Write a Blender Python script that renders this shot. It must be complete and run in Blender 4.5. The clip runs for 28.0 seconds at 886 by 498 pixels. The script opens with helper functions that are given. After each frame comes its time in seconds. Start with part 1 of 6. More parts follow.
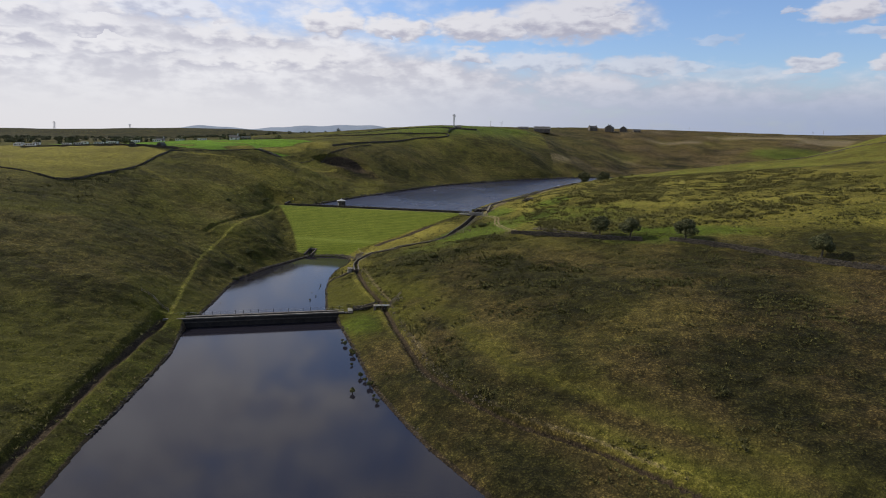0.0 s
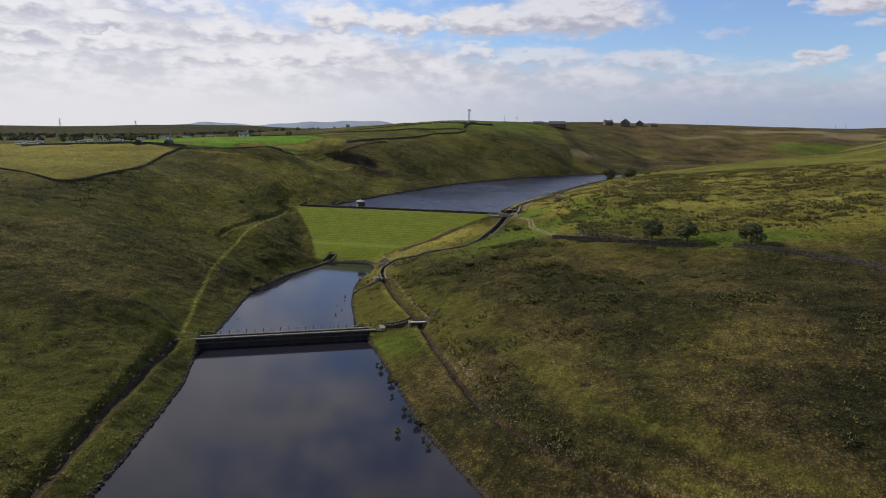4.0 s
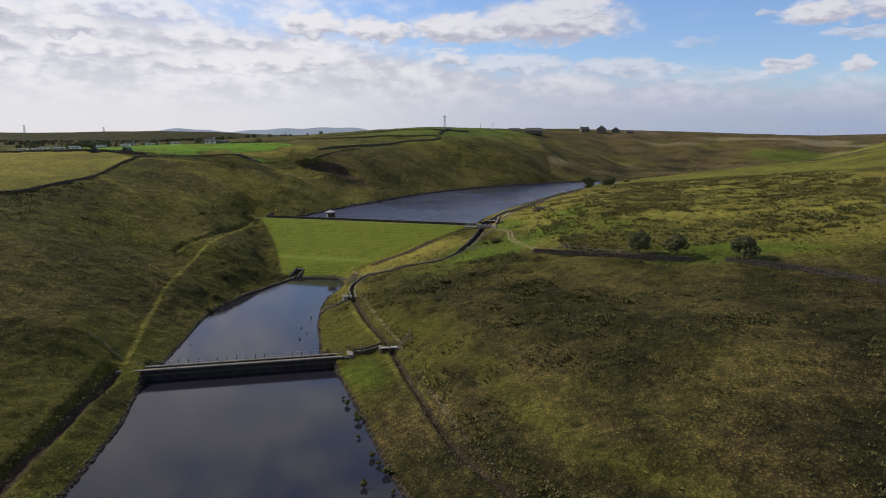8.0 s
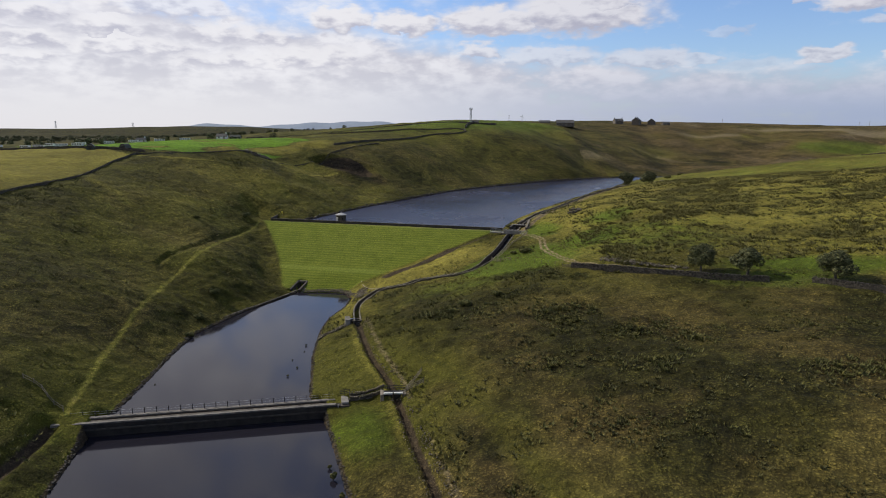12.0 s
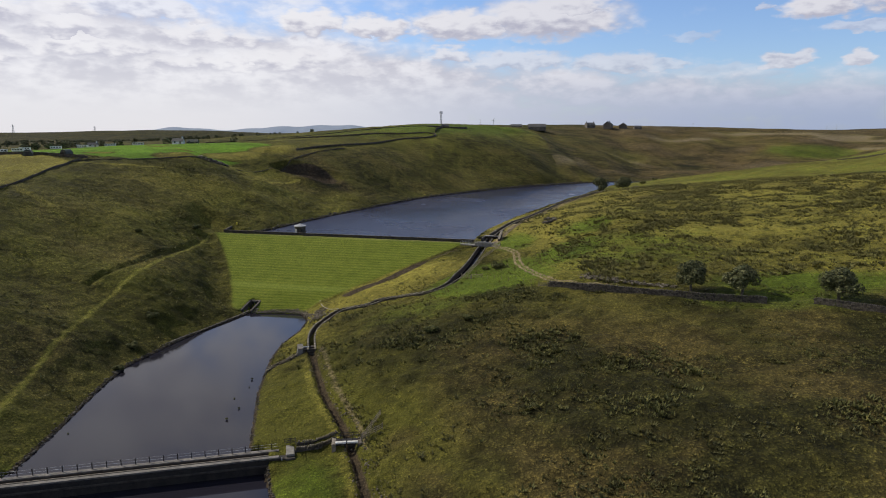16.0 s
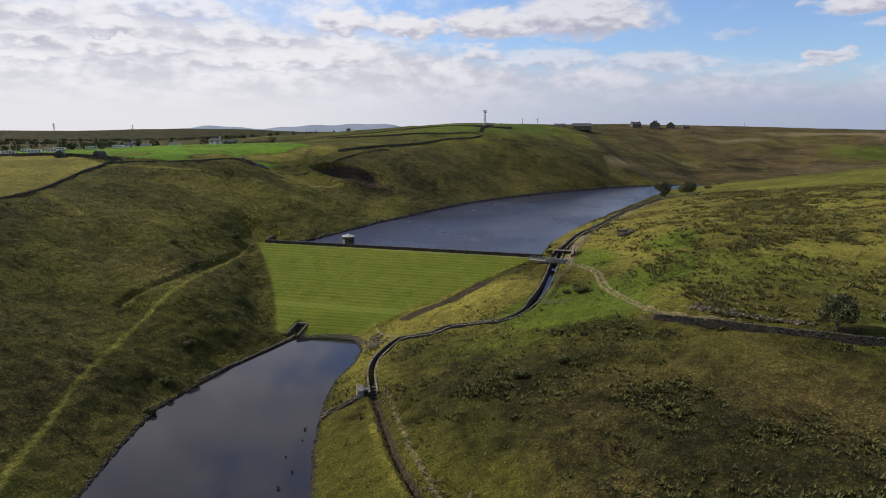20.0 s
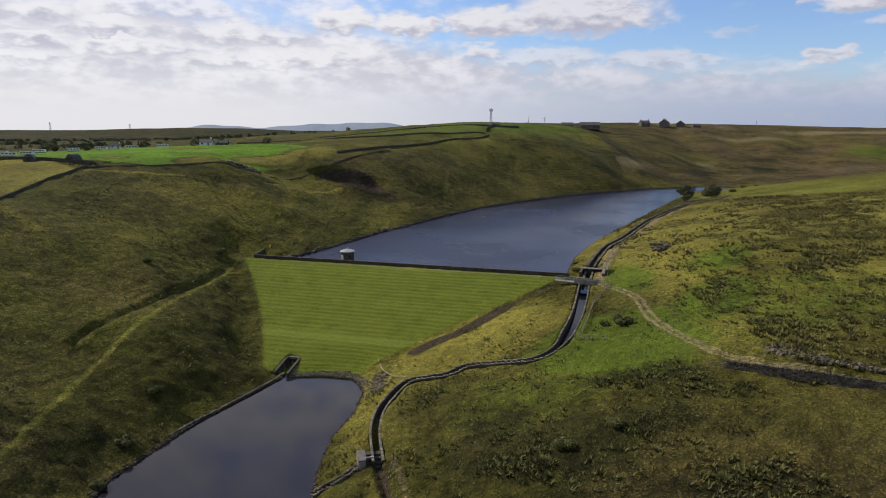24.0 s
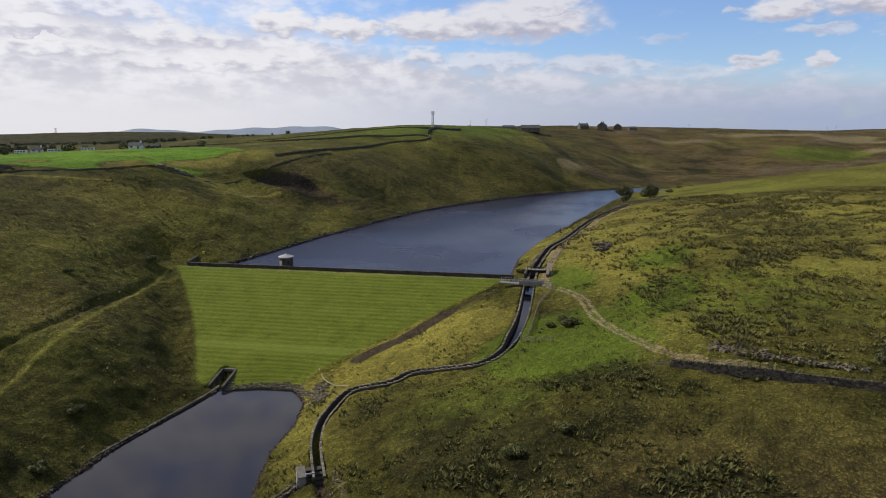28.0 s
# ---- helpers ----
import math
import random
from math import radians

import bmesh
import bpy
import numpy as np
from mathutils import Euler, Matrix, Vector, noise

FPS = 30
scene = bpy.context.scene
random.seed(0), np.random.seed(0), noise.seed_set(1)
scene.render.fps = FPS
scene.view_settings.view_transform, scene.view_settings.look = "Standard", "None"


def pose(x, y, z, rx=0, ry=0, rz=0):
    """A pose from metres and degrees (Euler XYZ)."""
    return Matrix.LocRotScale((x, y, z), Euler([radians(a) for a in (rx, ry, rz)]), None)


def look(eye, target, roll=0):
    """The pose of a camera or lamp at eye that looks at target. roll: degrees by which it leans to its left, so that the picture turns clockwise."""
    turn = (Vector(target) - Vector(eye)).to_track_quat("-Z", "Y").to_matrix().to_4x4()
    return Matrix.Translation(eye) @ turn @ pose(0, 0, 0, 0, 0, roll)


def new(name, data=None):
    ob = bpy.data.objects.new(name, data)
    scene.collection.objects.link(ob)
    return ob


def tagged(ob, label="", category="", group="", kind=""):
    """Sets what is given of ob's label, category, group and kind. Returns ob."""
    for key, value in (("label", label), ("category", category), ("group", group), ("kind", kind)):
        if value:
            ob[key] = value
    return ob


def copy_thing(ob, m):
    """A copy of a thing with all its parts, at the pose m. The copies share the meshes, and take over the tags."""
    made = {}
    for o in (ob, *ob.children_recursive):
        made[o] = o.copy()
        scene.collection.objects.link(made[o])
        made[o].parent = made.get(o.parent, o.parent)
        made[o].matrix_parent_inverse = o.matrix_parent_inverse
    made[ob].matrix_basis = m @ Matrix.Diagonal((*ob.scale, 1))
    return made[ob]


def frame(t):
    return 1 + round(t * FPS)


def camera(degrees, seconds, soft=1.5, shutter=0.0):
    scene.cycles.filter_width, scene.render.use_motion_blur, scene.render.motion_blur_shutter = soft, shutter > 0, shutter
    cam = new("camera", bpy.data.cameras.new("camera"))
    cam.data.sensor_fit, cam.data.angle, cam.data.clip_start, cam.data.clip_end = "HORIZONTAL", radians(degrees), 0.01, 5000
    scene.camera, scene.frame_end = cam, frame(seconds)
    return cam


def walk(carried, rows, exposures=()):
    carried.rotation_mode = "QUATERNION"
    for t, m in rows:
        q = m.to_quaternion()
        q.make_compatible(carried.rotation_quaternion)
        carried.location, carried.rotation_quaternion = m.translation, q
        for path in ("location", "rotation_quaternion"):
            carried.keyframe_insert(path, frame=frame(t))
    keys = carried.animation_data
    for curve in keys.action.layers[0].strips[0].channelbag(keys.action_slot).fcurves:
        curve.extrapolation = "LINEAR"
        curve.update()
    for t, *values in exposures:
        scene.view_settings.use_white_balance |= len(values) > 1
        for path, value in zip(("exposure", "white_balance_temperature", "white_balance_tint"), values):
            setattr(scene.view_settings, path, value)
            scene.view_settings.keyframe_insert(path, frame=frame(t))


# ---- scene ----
cam = camera(68.5, 28.0, 1.0)

PATH = [
    (0, (5.656, -12.356, 59.37), (5.676, -10.388, 59.016), 0.8),
    (0.5, (4.452, -11.56, 59.292), (4.486, -9.593, 58.936), 1.0),
    (1, (2.943, -10.561, 59.157), (2.98, -8.593, 58.8), 0.9),
    (1.5, (1.091, -9.031, 59.023), (1.12, -7.063, 58.665), 0.8),
    (2, (-0.833, -6.86, 58.898), (-0.807, -4.893, 58.536), 0.8),
    (2.5, (-2.463, -3.926, 58.909), (-2.447, -1.959, 58.545), 0.8),
    (3, (-3.669, -0.055, 58.976), (-3.672, 1.912, 58.61), 0.8),
    (3.5, (-4.306, 4.249, 59.157), (-4.307, 6.214, 58.789), 0.6),
    (5.5, (-4.084, 20.795, 59.809), (-4.049, 22.762, 59.448), 0.6),
    (6, (-3.878, 22.537, 59.793), (-3.816, 24.505, 59.439), 0.6),
    (6.5, (-3.644, 23.148, 59.782), (-3.548, 25.115, 59.432), 0.5),
    (7, (-3.468, 23.19, 59.702), (-3.364, 25.157, 59.355), 0.5),
    (7.5, (-3.358, 23.272, 59.58), (-3.258, 25.239, 59.232), 0.5),
    (8, (-3.494, 24.059, 59.474), (-3.418, 26.027, 59.126), 0.5),
    (8.5, (-3.577, 25.977, 59.343), (-3.524, 27.945, 58.99), 0.5),
    (9, (-3.664, 28.906, 59.223), (-3.64, 30.874, 58.866), 0.4),
    (9.5, (-3.307, 32.395, 59.096), (-3.303, 34.362, 58.735), 0.2),
    (10, (-2.627, 36.804, 59.0), (-2.63, 38.771, 58.639), 0.2),
    (10.5, (-1.981, 41.36, 58.919), (-1.989, 43.327, 58.555), 0.1),
    (11, (-1.431, 46.286, 59.028), (-1.438, 48.253, 58.663), 0.1),
    (11.5, (-0.716, 51.295, 59.216), (-0.724, 53.261, 58.849), 0.1),
    (12, (-0.087, 56.684, 59.347), (-0.098, 58.65, 58.979), 0.1),
    (12.5, (0.46, 61.739, 59.57), (0.45, 63.705, 59.205), 0.1),
    (13, (0.813, 65.908, 59.883), (0.852, 67.875, 59.52), 0.1),
    (13.5, (1.066, 68.542, 60.141), (1.128, 70.509, 59.781), 0.1),
    (15.5, (2.201, 72.44, 59.731), (2.286, 74.407, 59.378), 0.1),
    (16, (1.9, 74.454, 59.66), (1.973, 76.421, 59.303), 0.1),
    (16.5, (1.476, 77.001, 59.521), (1.527, 78.968, 59.162), 0.0),
    (17, (0.006, 79.917, 59.505), (0.035, 81.884, 59.145), 0.3),
    (17.5, (-1.788, 82.779, 59.515), (-1.769, 84.745, 59.153), 0.4),
    (18, (-3.793, 85.768, 59.566), (-3.782, 87.734, 59.203), 0.4),
    (18.5, (-5.472, 89.23, 59.623), (-5.464, 91.197, 59.259), 0.4),
    (19, (-6.878, 93.554, 59.758), (-6.885, 95.521, 59.394), 0.4),
    (19.5, (-7.888, 97.158, 60.074), (-7.902, 99.125, 59.712), 0.2),
    (20, (-8.657, 99.714, 60.472), (-8.675, 101.682, 60.111), 0.2),
    (20.5, (-8.947, 101.647, 60.572), (-8.974, 103.613, 60.21), 0.2),
    (21, (-9.366, 104.054, 60.517), (-9.399, 106.02, 60.153), 0.2),
    (21.5, (-9.784, 107.082, 60.475), (-9.824, 109.048, 60.109), 0.3),
    (23.5, (-12.018, 123.124, 61.019), (-12.057, 125.089, 60.651), 0.1),
    (24, (-12.297, 126.102, 61.218), (-12.316, 128.069, 60.853), 0.1),
    (24.5, (-12.408, 127.696, 61.286), (-12.421, 129.664, 60.926), 0.1),
    (25, (-12.117, 128.284, 61.256), (-11.929, 130.242, 60.899), 0.2),
    (25.5, (-12.305, 128.224, 61.197), (-11.901, 130.151, 60.842), 0.4),
    (26, (-12.67, 128.114, 61.185), (-12.179, 130.02, 60.831), 0.4),
    (26.5, (-12.762, 128.266, 61.159), (-12.278, 130.174, 60.806), 0.5),
    (27, (-13.041, 128.675, 61.059), (-12.6, 130.594, 60.703), 0.3),
    (27.5, (-12.336, 129.424, 60.73), (-12.142, 131.382, 60.374), 0.1),
    (28, (-11.834, 129.972, 60.371), (-11.682, 131.935, 60.017), 0.0),
]
walk(cam, [(t, look(eye, target, roll)) for t, eye, target, roll in PATH], [(0.0, -0.05), (7.0, -0.03), (14.0, 0.02), (24.0, 0.02), (28.0, 0.01)])

# ---- sky and sun ----
SUN_AZ, SUN_EL = -65.0, 37.0  # degrees to the left of +y, and above the horizon
world = bpy.data.worlds.new("sky")
scene.world = world
world.use_nodes = True
wt = world.node_tree
wt.nodes.clear()


def link_math(tree, op, a, b=None, c=None, clamp=False):
    n = tree.nodes.new("ShaderNodeMath")
    n.operation, n.use_clamp = op, clamp
    for i, v in enumerate((a, b, c)):
        if v is None:
            continue
        if isinstance(v, (int, float)):
            n.inputs[i].default_value = v
        else:
            tree.links.new(v, n.inputs[i])
    return n.outputs[0]


def link_range(tree, v, a, b, lo=0.0, hi=1.0, smooth=True):
    n = tree.nodes.new("ShaderNodeMapRange")
    n.interpolation_type = "SMOOTHSTEP" if smooth else "LINEAR"
    tree.links.new(v, n.inputs[0])
    for i, val in zip((1, 2, 3, 4), (a, b, lo, hi)):
        n.inputs[i].default_value = val
    return n.outputs[0]


def link_mix(tree, f, a, b, blend="MIX"):
    n = tree.nodes.new("ShaderNodeMix")
    n.data_type, n.blend_type = "RGBA", blend
    for sock, v in ((n.inputs["Factor"], f), (n.inputs[6], a), (n.inputs[7], b)):
        if isinstance(v, (int, float)):
            sock.default_value = v
        elif isinstance(v, tuple):
            sock.default_value = (*v, 1)
        else:
            tree.links.new(v, sock)
    return n.outputs[2]


def link_noise(tree, vec, scale, detail=4.0, rough=0.55, dims="3D"):
    n = tree.nodes.new("ShaderNodeTexNoise")
    n.noise_dimensions = dims
    n.inputs["Scale"].default_value, n.inputs["Detail"].default_value, n.inputs["Roughness"].default_value = scale, detail, rough
    if vec is not None:
        tree.links.new(vec, n.inputs["Vector"])
    return n.outputs[0]


def link_vec(tree, x, y, z):
    n = tree.nodes.new("ShaderNodeCombineXYZ")
    for i, v in enumerate((x, y, z)):
        if isinstance(v, (int, float)):
            n.inputs[i].default_value = v
        else:
            tree.links.new(v, n.inputs[i])
    return n.outputs[0]


def build_sky():
    t = wt
    coord = t.nodes.new("ShaderNodeTexCoord")
    sep = t.nodes.new("ShaderNodeSeparateXYZ")
    t.links.new(coord.outputs["Generated"], sep.inputs[0])
    dx, dy, dz = sep.outputs
    az = link_math(t, "MULTIPLY", link_math(t, "ARCTAN2", dx, dy), 57.2958)
    el = link_math(t, "MULTIPLY", link_math(t, "ARCSINE", dz), 57.2958)
    up = link_math(t, "MAXIMUM", el, 0.0)
    place = link_vec(t, az, link_math(t, "MULTIPLY", up, 2.2), 0.0)
    puffs = link_noise(t, place, 0.16, 5.0, 0.55)
    fine = link_noise(t, place, 0.6, 3.5, 0.5)
    wide = link_noise(t, place, 0.05, 3.0, 0.5)
    bulge = link_noise(t, link_vec(t, link_math(t, "ADD", az, 71.0), link_math(t, "MULTIPLY", up, 2.2), 3.0), 0.5, 3.0, 0.5)
    waz = link_math(t, "MULTIPLY_ADD", link_math(t, "SUBTRACT", bulge, 0.5), 4.2, az)
    wel = link_math(t, "MULTIPLY_ADD", link_math(t, "SUBTRACT", fine, 0.5), 2.0, el)
    # the banks of cumulus: azimuth, height, half width, half height, thickness
    heaps = [(3.7, 8.6, 4.3, 1.2, 1), (11.2, 9.1, 6.0, 1.6, 1), (13.3, 9.9, 3.1, 1.28, 1), (-9.1, 8.7, 2.9, 1.01, 1), (-3.5, 8.4, 3.2, 0.93, 1), (2.7, 6.2, 2.0, 0.77, 0.9), (8.5, 5.7, 4.2, 0.79, 0.75),
             (16.6, 5.4, 3.6, 0.84, 0.75), (20.1, 5.3, 2.0, 0.43, 0.6), (-5.0, 7.1, 1.2, 0.5, 0.5), (-11.1, 5.6, 3.9, 0.9, 0.9), (-5.0, 4.7, 1.2, 0.46, 0.6)]
    left_bank = [(-26.9, 7.4, 2.3, 0.84, 0.8), (-31.3, 8.2, 1.9, 0.72, 0.9), (-22.1, 9.2, 5.1, 1.02, 0.9), (-18.0, 7.3, 3.0, 0.81, 0.8), (-31.7, 6.3, 2.4, 0.68, 0.9), (-25.5, 6.1, 4.5, 0.7, 0.8),
                 (-18.0, 5.2, 4.3, 0.57, 0.7), (-32.0, 4.9, 1.6, 0.39, 0.7), (-14.3, 7.2, 2.5, 0.61, 0.7)]
    right_bank = [(22.3, 7.3, 1.8, 0.38, 0.35), (29.2, 5.4, 1.5, 0.54, 0.85), (25.0, 4.3, 4.3, 0.71, 0.45), (31.2, 9.0, 2.6, 0.85, 1), (37.8, 9.3, 5.4, 1.22, 1), (43.4, 9.7, 4.9, 0.65, 0.8), (33.8, 7.5, 1.6, 0.38, 0.6),
                  (40.3, 7.2, 2.6, 0.53, 0.8), (34.0, 5.2, 0.9, 0.52, 0.9), (33.9, 4.0, 0.5, 0.31, 0.6), (42.1, 4.1, 1.3, 0.48, 0.9), (39.8, 4.0, 0.6, 0.27, 0.5), (45.0, 2.7, 1.6, 0.41, 0.35), (27.7, 9.1, 0.5, 0.3, 0.6)]
    rag = link_math(t, "MULTIPLY", link_math(t, "SUBTRACT", link_math(t, "MULTIPLY_ADD", fine, 0.35, puffs), 0.67), 2.6)
    body, rise, bank = None, None, None
    for a, h, wa, wh, thick in heaps + left_bank + right_bank:
        ea = link_math(t, "DIVIDE", link_math(t, "SUBTRACT", waz, a), wa * 1.25)
        eh = link_math(t, "DIVIDE", link_math(t, "SUBTRACT", wel, h), wh * 1.35)
        # flat undersides
        low = link_math(t, "MULTIPLY", link_math(t, "MINIMUM", eh, 0.0), 1.2)
        ev = link_math(t, "ADD", link_math(t, "MAXIMUM", eh, 0.0), low)
        one = link_math(t, "SUBTRACT", 1.0, link_math(t, "SQRT", link_math(t, "MULTIPLY_ADD", ea, ea, link_math(t, "MULTIPLY", ev, ev))))
        mask = link_math(t, "MULTIPLY", link_range(t, link_math(t, "MULTIPLY_ADD", rag, 0.26, one), -0.1, 0.42), thick)
        if body is None:
            body, rise, bank = one, eh, mask
        else:
            more = link_math(t, "GREATER_THAN", one, body)
            rise = link_math(t, "MULTIPLY_ADD", more, link_math(t, "SUBTRACT", eh, rise), rise)
            body = link_math(t, "MAXIMUM", body, one)
            bank = link_math(t, "MAXIMUM", bank, mask)
    # a veil that thickens to the left and low down, broken cloud overhead
    left = link_range(t, az, 14.0, -20.0)
    low = link_range(t, link_math(t, "MULTIPLY_ADD", az, 0.062, el), 8.2, 4.4)
    veil = link_math(t, "ADD", link_math(t, "MULTIPLY", left, 0.62), link_math(t, "MULTIPLY", low, 0.85))
    veil = link_range(t, link_math(t, "MULTIPLY_ADD", rag, 0.55, veil), 0.15, 0.95)
    over = link_math(t, "MULTIPLY", link_range(t, el, 11.0, 18.0), link_range(t, link_math(t, "MULTIPLY_ADD", rag, 0.12, wide), 0.4, 0.56))
    cover = link_math(t, "MAXIMUM", link_math(t, "MAXIMUM", bank, veil), over)
    sky = t.nodes.new("ShaderNodeTexSky")
    sky.sky_type, sky.sun_disc = "NISHITA", False
    sky.sun_elevation, sky.sun_rotation = radians(SUN_EL), radians(SUN_AZ)
    sky.air_density, sky.dust_density, sky.ozone_density = 1.0, 0.6, 1.4
    blue = link_mix(t, 1.0, sky.outputs[0], (0.098, 0.112, 0.145), "MULTIPLY")
    # grey undersides and bright tops
    lit = link_range(t, link_math(t, "ADD", rise, link_math(t, "MULTIPLY_ADD", fine, 1.6, -0.8)), -0.75, 0.3)
    heap = link_mix(t, lit, (0.52, 0.51, 0.59), (0.86, 0.84, 0.86))
    mottle = link_range(t, link_math(t, "MULTIPLY_ADD", fine, 0.4, link_math(t, "MULTIPLY", puffs, 0.6)), 0.4, 0.6)
    sheet = link_mix(t, mottle, (0.6, 0.59, 0.655), (0.86, 0.845, 0.875))
    haze = link_mix(t, link_range(t, az, -25.0, 38.0), (0.77, 0.76, 0.8), (0.42, 0.49, 0.655))
    sheet = link_mix(t, link_range(t, el, 5.6, 0.8), sheet, haze)
    cloud = link_mix(t, link_math(t, "MULTIPLY", bank, link_range(t, el, 2.5, 6.0)), sheet, heap)
    cloud = link_mix(t, link_range(t, az, -16.0, 18.0), cloud, link_mix(t, 1.0, cloud, (0.84, 0.85, 0.89), "MULTIPLY"))
    ahead = link_range(t, link_math(t, "ABSOLUTE", az), 100.0, 35.0)
    dim = link_math(t, "SUBTRACT", 1.0, link_math(t, "MULTIPLY", ahead, link_range(t, el, 52.0, 34.0)))
    cloud = link_mix(t, link_math(t, "MULTIPLY", link_range(t, el, 12.0, 24.0), dim), cloud, (0.2, 0.21, 0.24))
    both = link_mix(t, link_math(t, "MULTIPLY", cover, 0.95), blue, cloud)
    bg = t.nodes.new("ShaderNodeBackground")
    t.links.new(both, bg.inputs[0])
    bg.inputs[1].default_value = 1.0
    out = t.nodes.new("ShaderNodeOutputWorld")
    t.links.new(bg.outputs[0], out.inputs[0])


build_sky()
sun = new("sun", bpy.data.lights.new("sun", "SUN"))
sun.data.energy, sun.data.angle, sun.data.color = 3.8, radians(0.6), (1.0, 0.93, 0.8)
sun.matrix_world = look((0, 0, 0), (-math.sin(radians(SUN_AZ)) * math.cos(radians(SUN_EL)), -math.cos(radians(SUN_AZ)) * math.cos(radians(SUN_EL)), -math.sin(radians(SUN_EL))))


# ---- materials ----
def material(name):
    m = bpy.data.materials.new(name)
    m.use_nodes = True
    return m, m.node_tree, m.node_tree.nodes["Principled BSDF"]


def spots_material(name, dark, light, scale, rough=0.85, bump=0.3, fine=6.0, metal=0.0, lift=0.06, vary=0.0):
    """Two tones at two scales, with grain in the relief; vary: how far alike pieces differ."""
    m, t, b = material(name)
    pos = t.nodes.new("ShaderNodeNewGeometry").outputs["Position"]
    big, small = link_noise(t, pos, scale, 4.0), link_noise(t, pos, scale * fine, 4.0, 0.65)
    f = link_range(t, link_math(t, "ADD", link_math(t, "MULTIPLY", big, 0.6), link_math(t, "MULTIPLY", small, 0.4)), 0.34, 0.66)
    c = link_mix(t, f, dark, light)
    if vary:
        rnd = t.nodes.new("ShaderNodeObjectInfo").outputs["Random"]
        c = link_mix(t, 1.0, c, link_mix(t, rnd, (1 - vary,) * 3, (1 + vary,) * 3), "MULTIPLY")
    t.links.new(c, b.inputs["Base Color"])
    b.inputs["Roughness"].default_value, b.inputs["Metallic"].default_value = rough, metal
    if bump:
        n = t.nodes.new("ShaderNodeBump")
        n.inputs["Strength"].default_value, n.inputs["Distance"].default_value = bump, lift
        t.links.new(small, n.inputs["Height"])
        t.links.new(n.outputs[0], b.inputs["Normal"])
    return m


def cover_material():
    """Moor grass: the cover attribute says where it is lush (r), dry (g), rushy (b); bare says where soil shows."""
    m, t, b = material("moor_grass")
    pos = t.nodes.new("ShaderNodeNewGeometry").outputs["Position"]
    at = t.nodes.new("ShaderNodeAttribute")
    at.attribute_name = "cover"
    sep = t.nodes.new("ShaderNodeSeparateColor")
    t.links.new(at.outputs["Color"], sep.inputs[0])
    lush, dry, rush = sep.outputs
    pasture = at.outputs["Alpha"]
    ab = t.nodes.new("ShaderNodeAttribute")
    ab.attribute_name = "bare"
    sb = t.nodes.new("ShaderNodeSeparateColor")
    t.links.new(ab.outputs["Color"], sb.inputs[0])
    soil, mown, heath = sb.outputs
    n1, n2, n3, n4 = (link_noise(t, pos, s, d, 0.62) for s, d in ((0.035, 4.0), (0.22, 5.0), (1.1, 5.0), (5.5, 4.0)))
    grass = link_mix(t, link_range(t, n2, 0.36, 0.64), (0.05, 0.05, 0.01), (0.118, 0.111, 0.023))
    grass = link_mix(t, link_range(t, n1, 0.4, 0.62), grass, link_mix(t, n3, (0.066, 0.067, 0.011), (0.142, 0.135, 0.026)))
    straw = link_mix(t, n3, (0.2, 0.185, 0.033), (0.37, 0.32, 0.07))
    f = link_range(t, link_math(t, "ADD", dry, link_math(t, "MULTIPLY", link_math(t, "SUBTRACT", n3, 0.5), 1.1)), 0.12, 0.85)
    grass = link_mix(t, link_math(t, "MULTIPLY", f, 0.92), grass, straw)
    f = link_range(t, link_math(t, "ADD", rush, link_math(t, "MULTIPLY", link_math(t, "SUBTRACT", n3, 0.5), 1.3)), 0.2, 0.9)
    grass = link_mix(t, link_math(t, "MULTIPLY", f, 0.62), grass, link_mix(t, n4, (0.028, 0.034, 0.008), (0.07, 0.07, 0.018)))
    f = link_range(t, link_math(t, "ADD", lush, link_math(t, "MULTIPLY", link_math(t, "SUBTRACT", n2, 0.5), 0.7)), 0.2, 0.8)
    grass = link_mix(t, link_math(t, "MULTIPLY", f, 0.92), grass, link_mix(t, n3, (0.088, 0.134, 0.013), (0.168, 0.226, 0.025)))
    grass = link_mix(t, link_math(t, "MULTIPLY", pasture, link_range(t, n2, 0.2, 0.5)), grass, link_mix(t, n3, (0.14, 0.28, 0.014), (0.19, 0.35, 0.028)))
    fern = t.nodes.new("ShaderNodeAttribute")
    fern.attribute_name = "fern"
    brown = link_mix(t, link_range(t, n1, 0.42, 0.6), link_mix(t, n3, (0.036, 0.036, 0.012), (0.082, 0.076, 0.026)), link_mix(t, n3, (0.075, 0.056, 0.021), (0.175, 0.128, 0.052)))
    grass = link_mix(t, heath, grass, brown)
    f = link_math(t, "MULTIPLY", fern.outputs["Fac"], link_range(t, link_math(t, "MULTIPLY_ADD", n2, 0.6, link_math(t, "MULTIPLY", n3, 0.4)), 0.3, 0.55))
    grass = link_mix(t, link_math(t, "MULTIPLY", f, 0.75), grass, link_mix(t, n2, (0.11, 0.074, 0.032), (0.27, 0.185, 0.08)))
    sz = t.nodes.new("ShaderNodeSeparateXYZ")
    t.links.new(pos, sz.inputs[0])
    # sheep terraces along the contours of the steep heath
    tread = link_math(t, "SINE", link_math(t, "MULTIPLY_ADD", sz.outputs[2], 4.4, link_math(t, "MULTIPLY", n1, 16.0)))
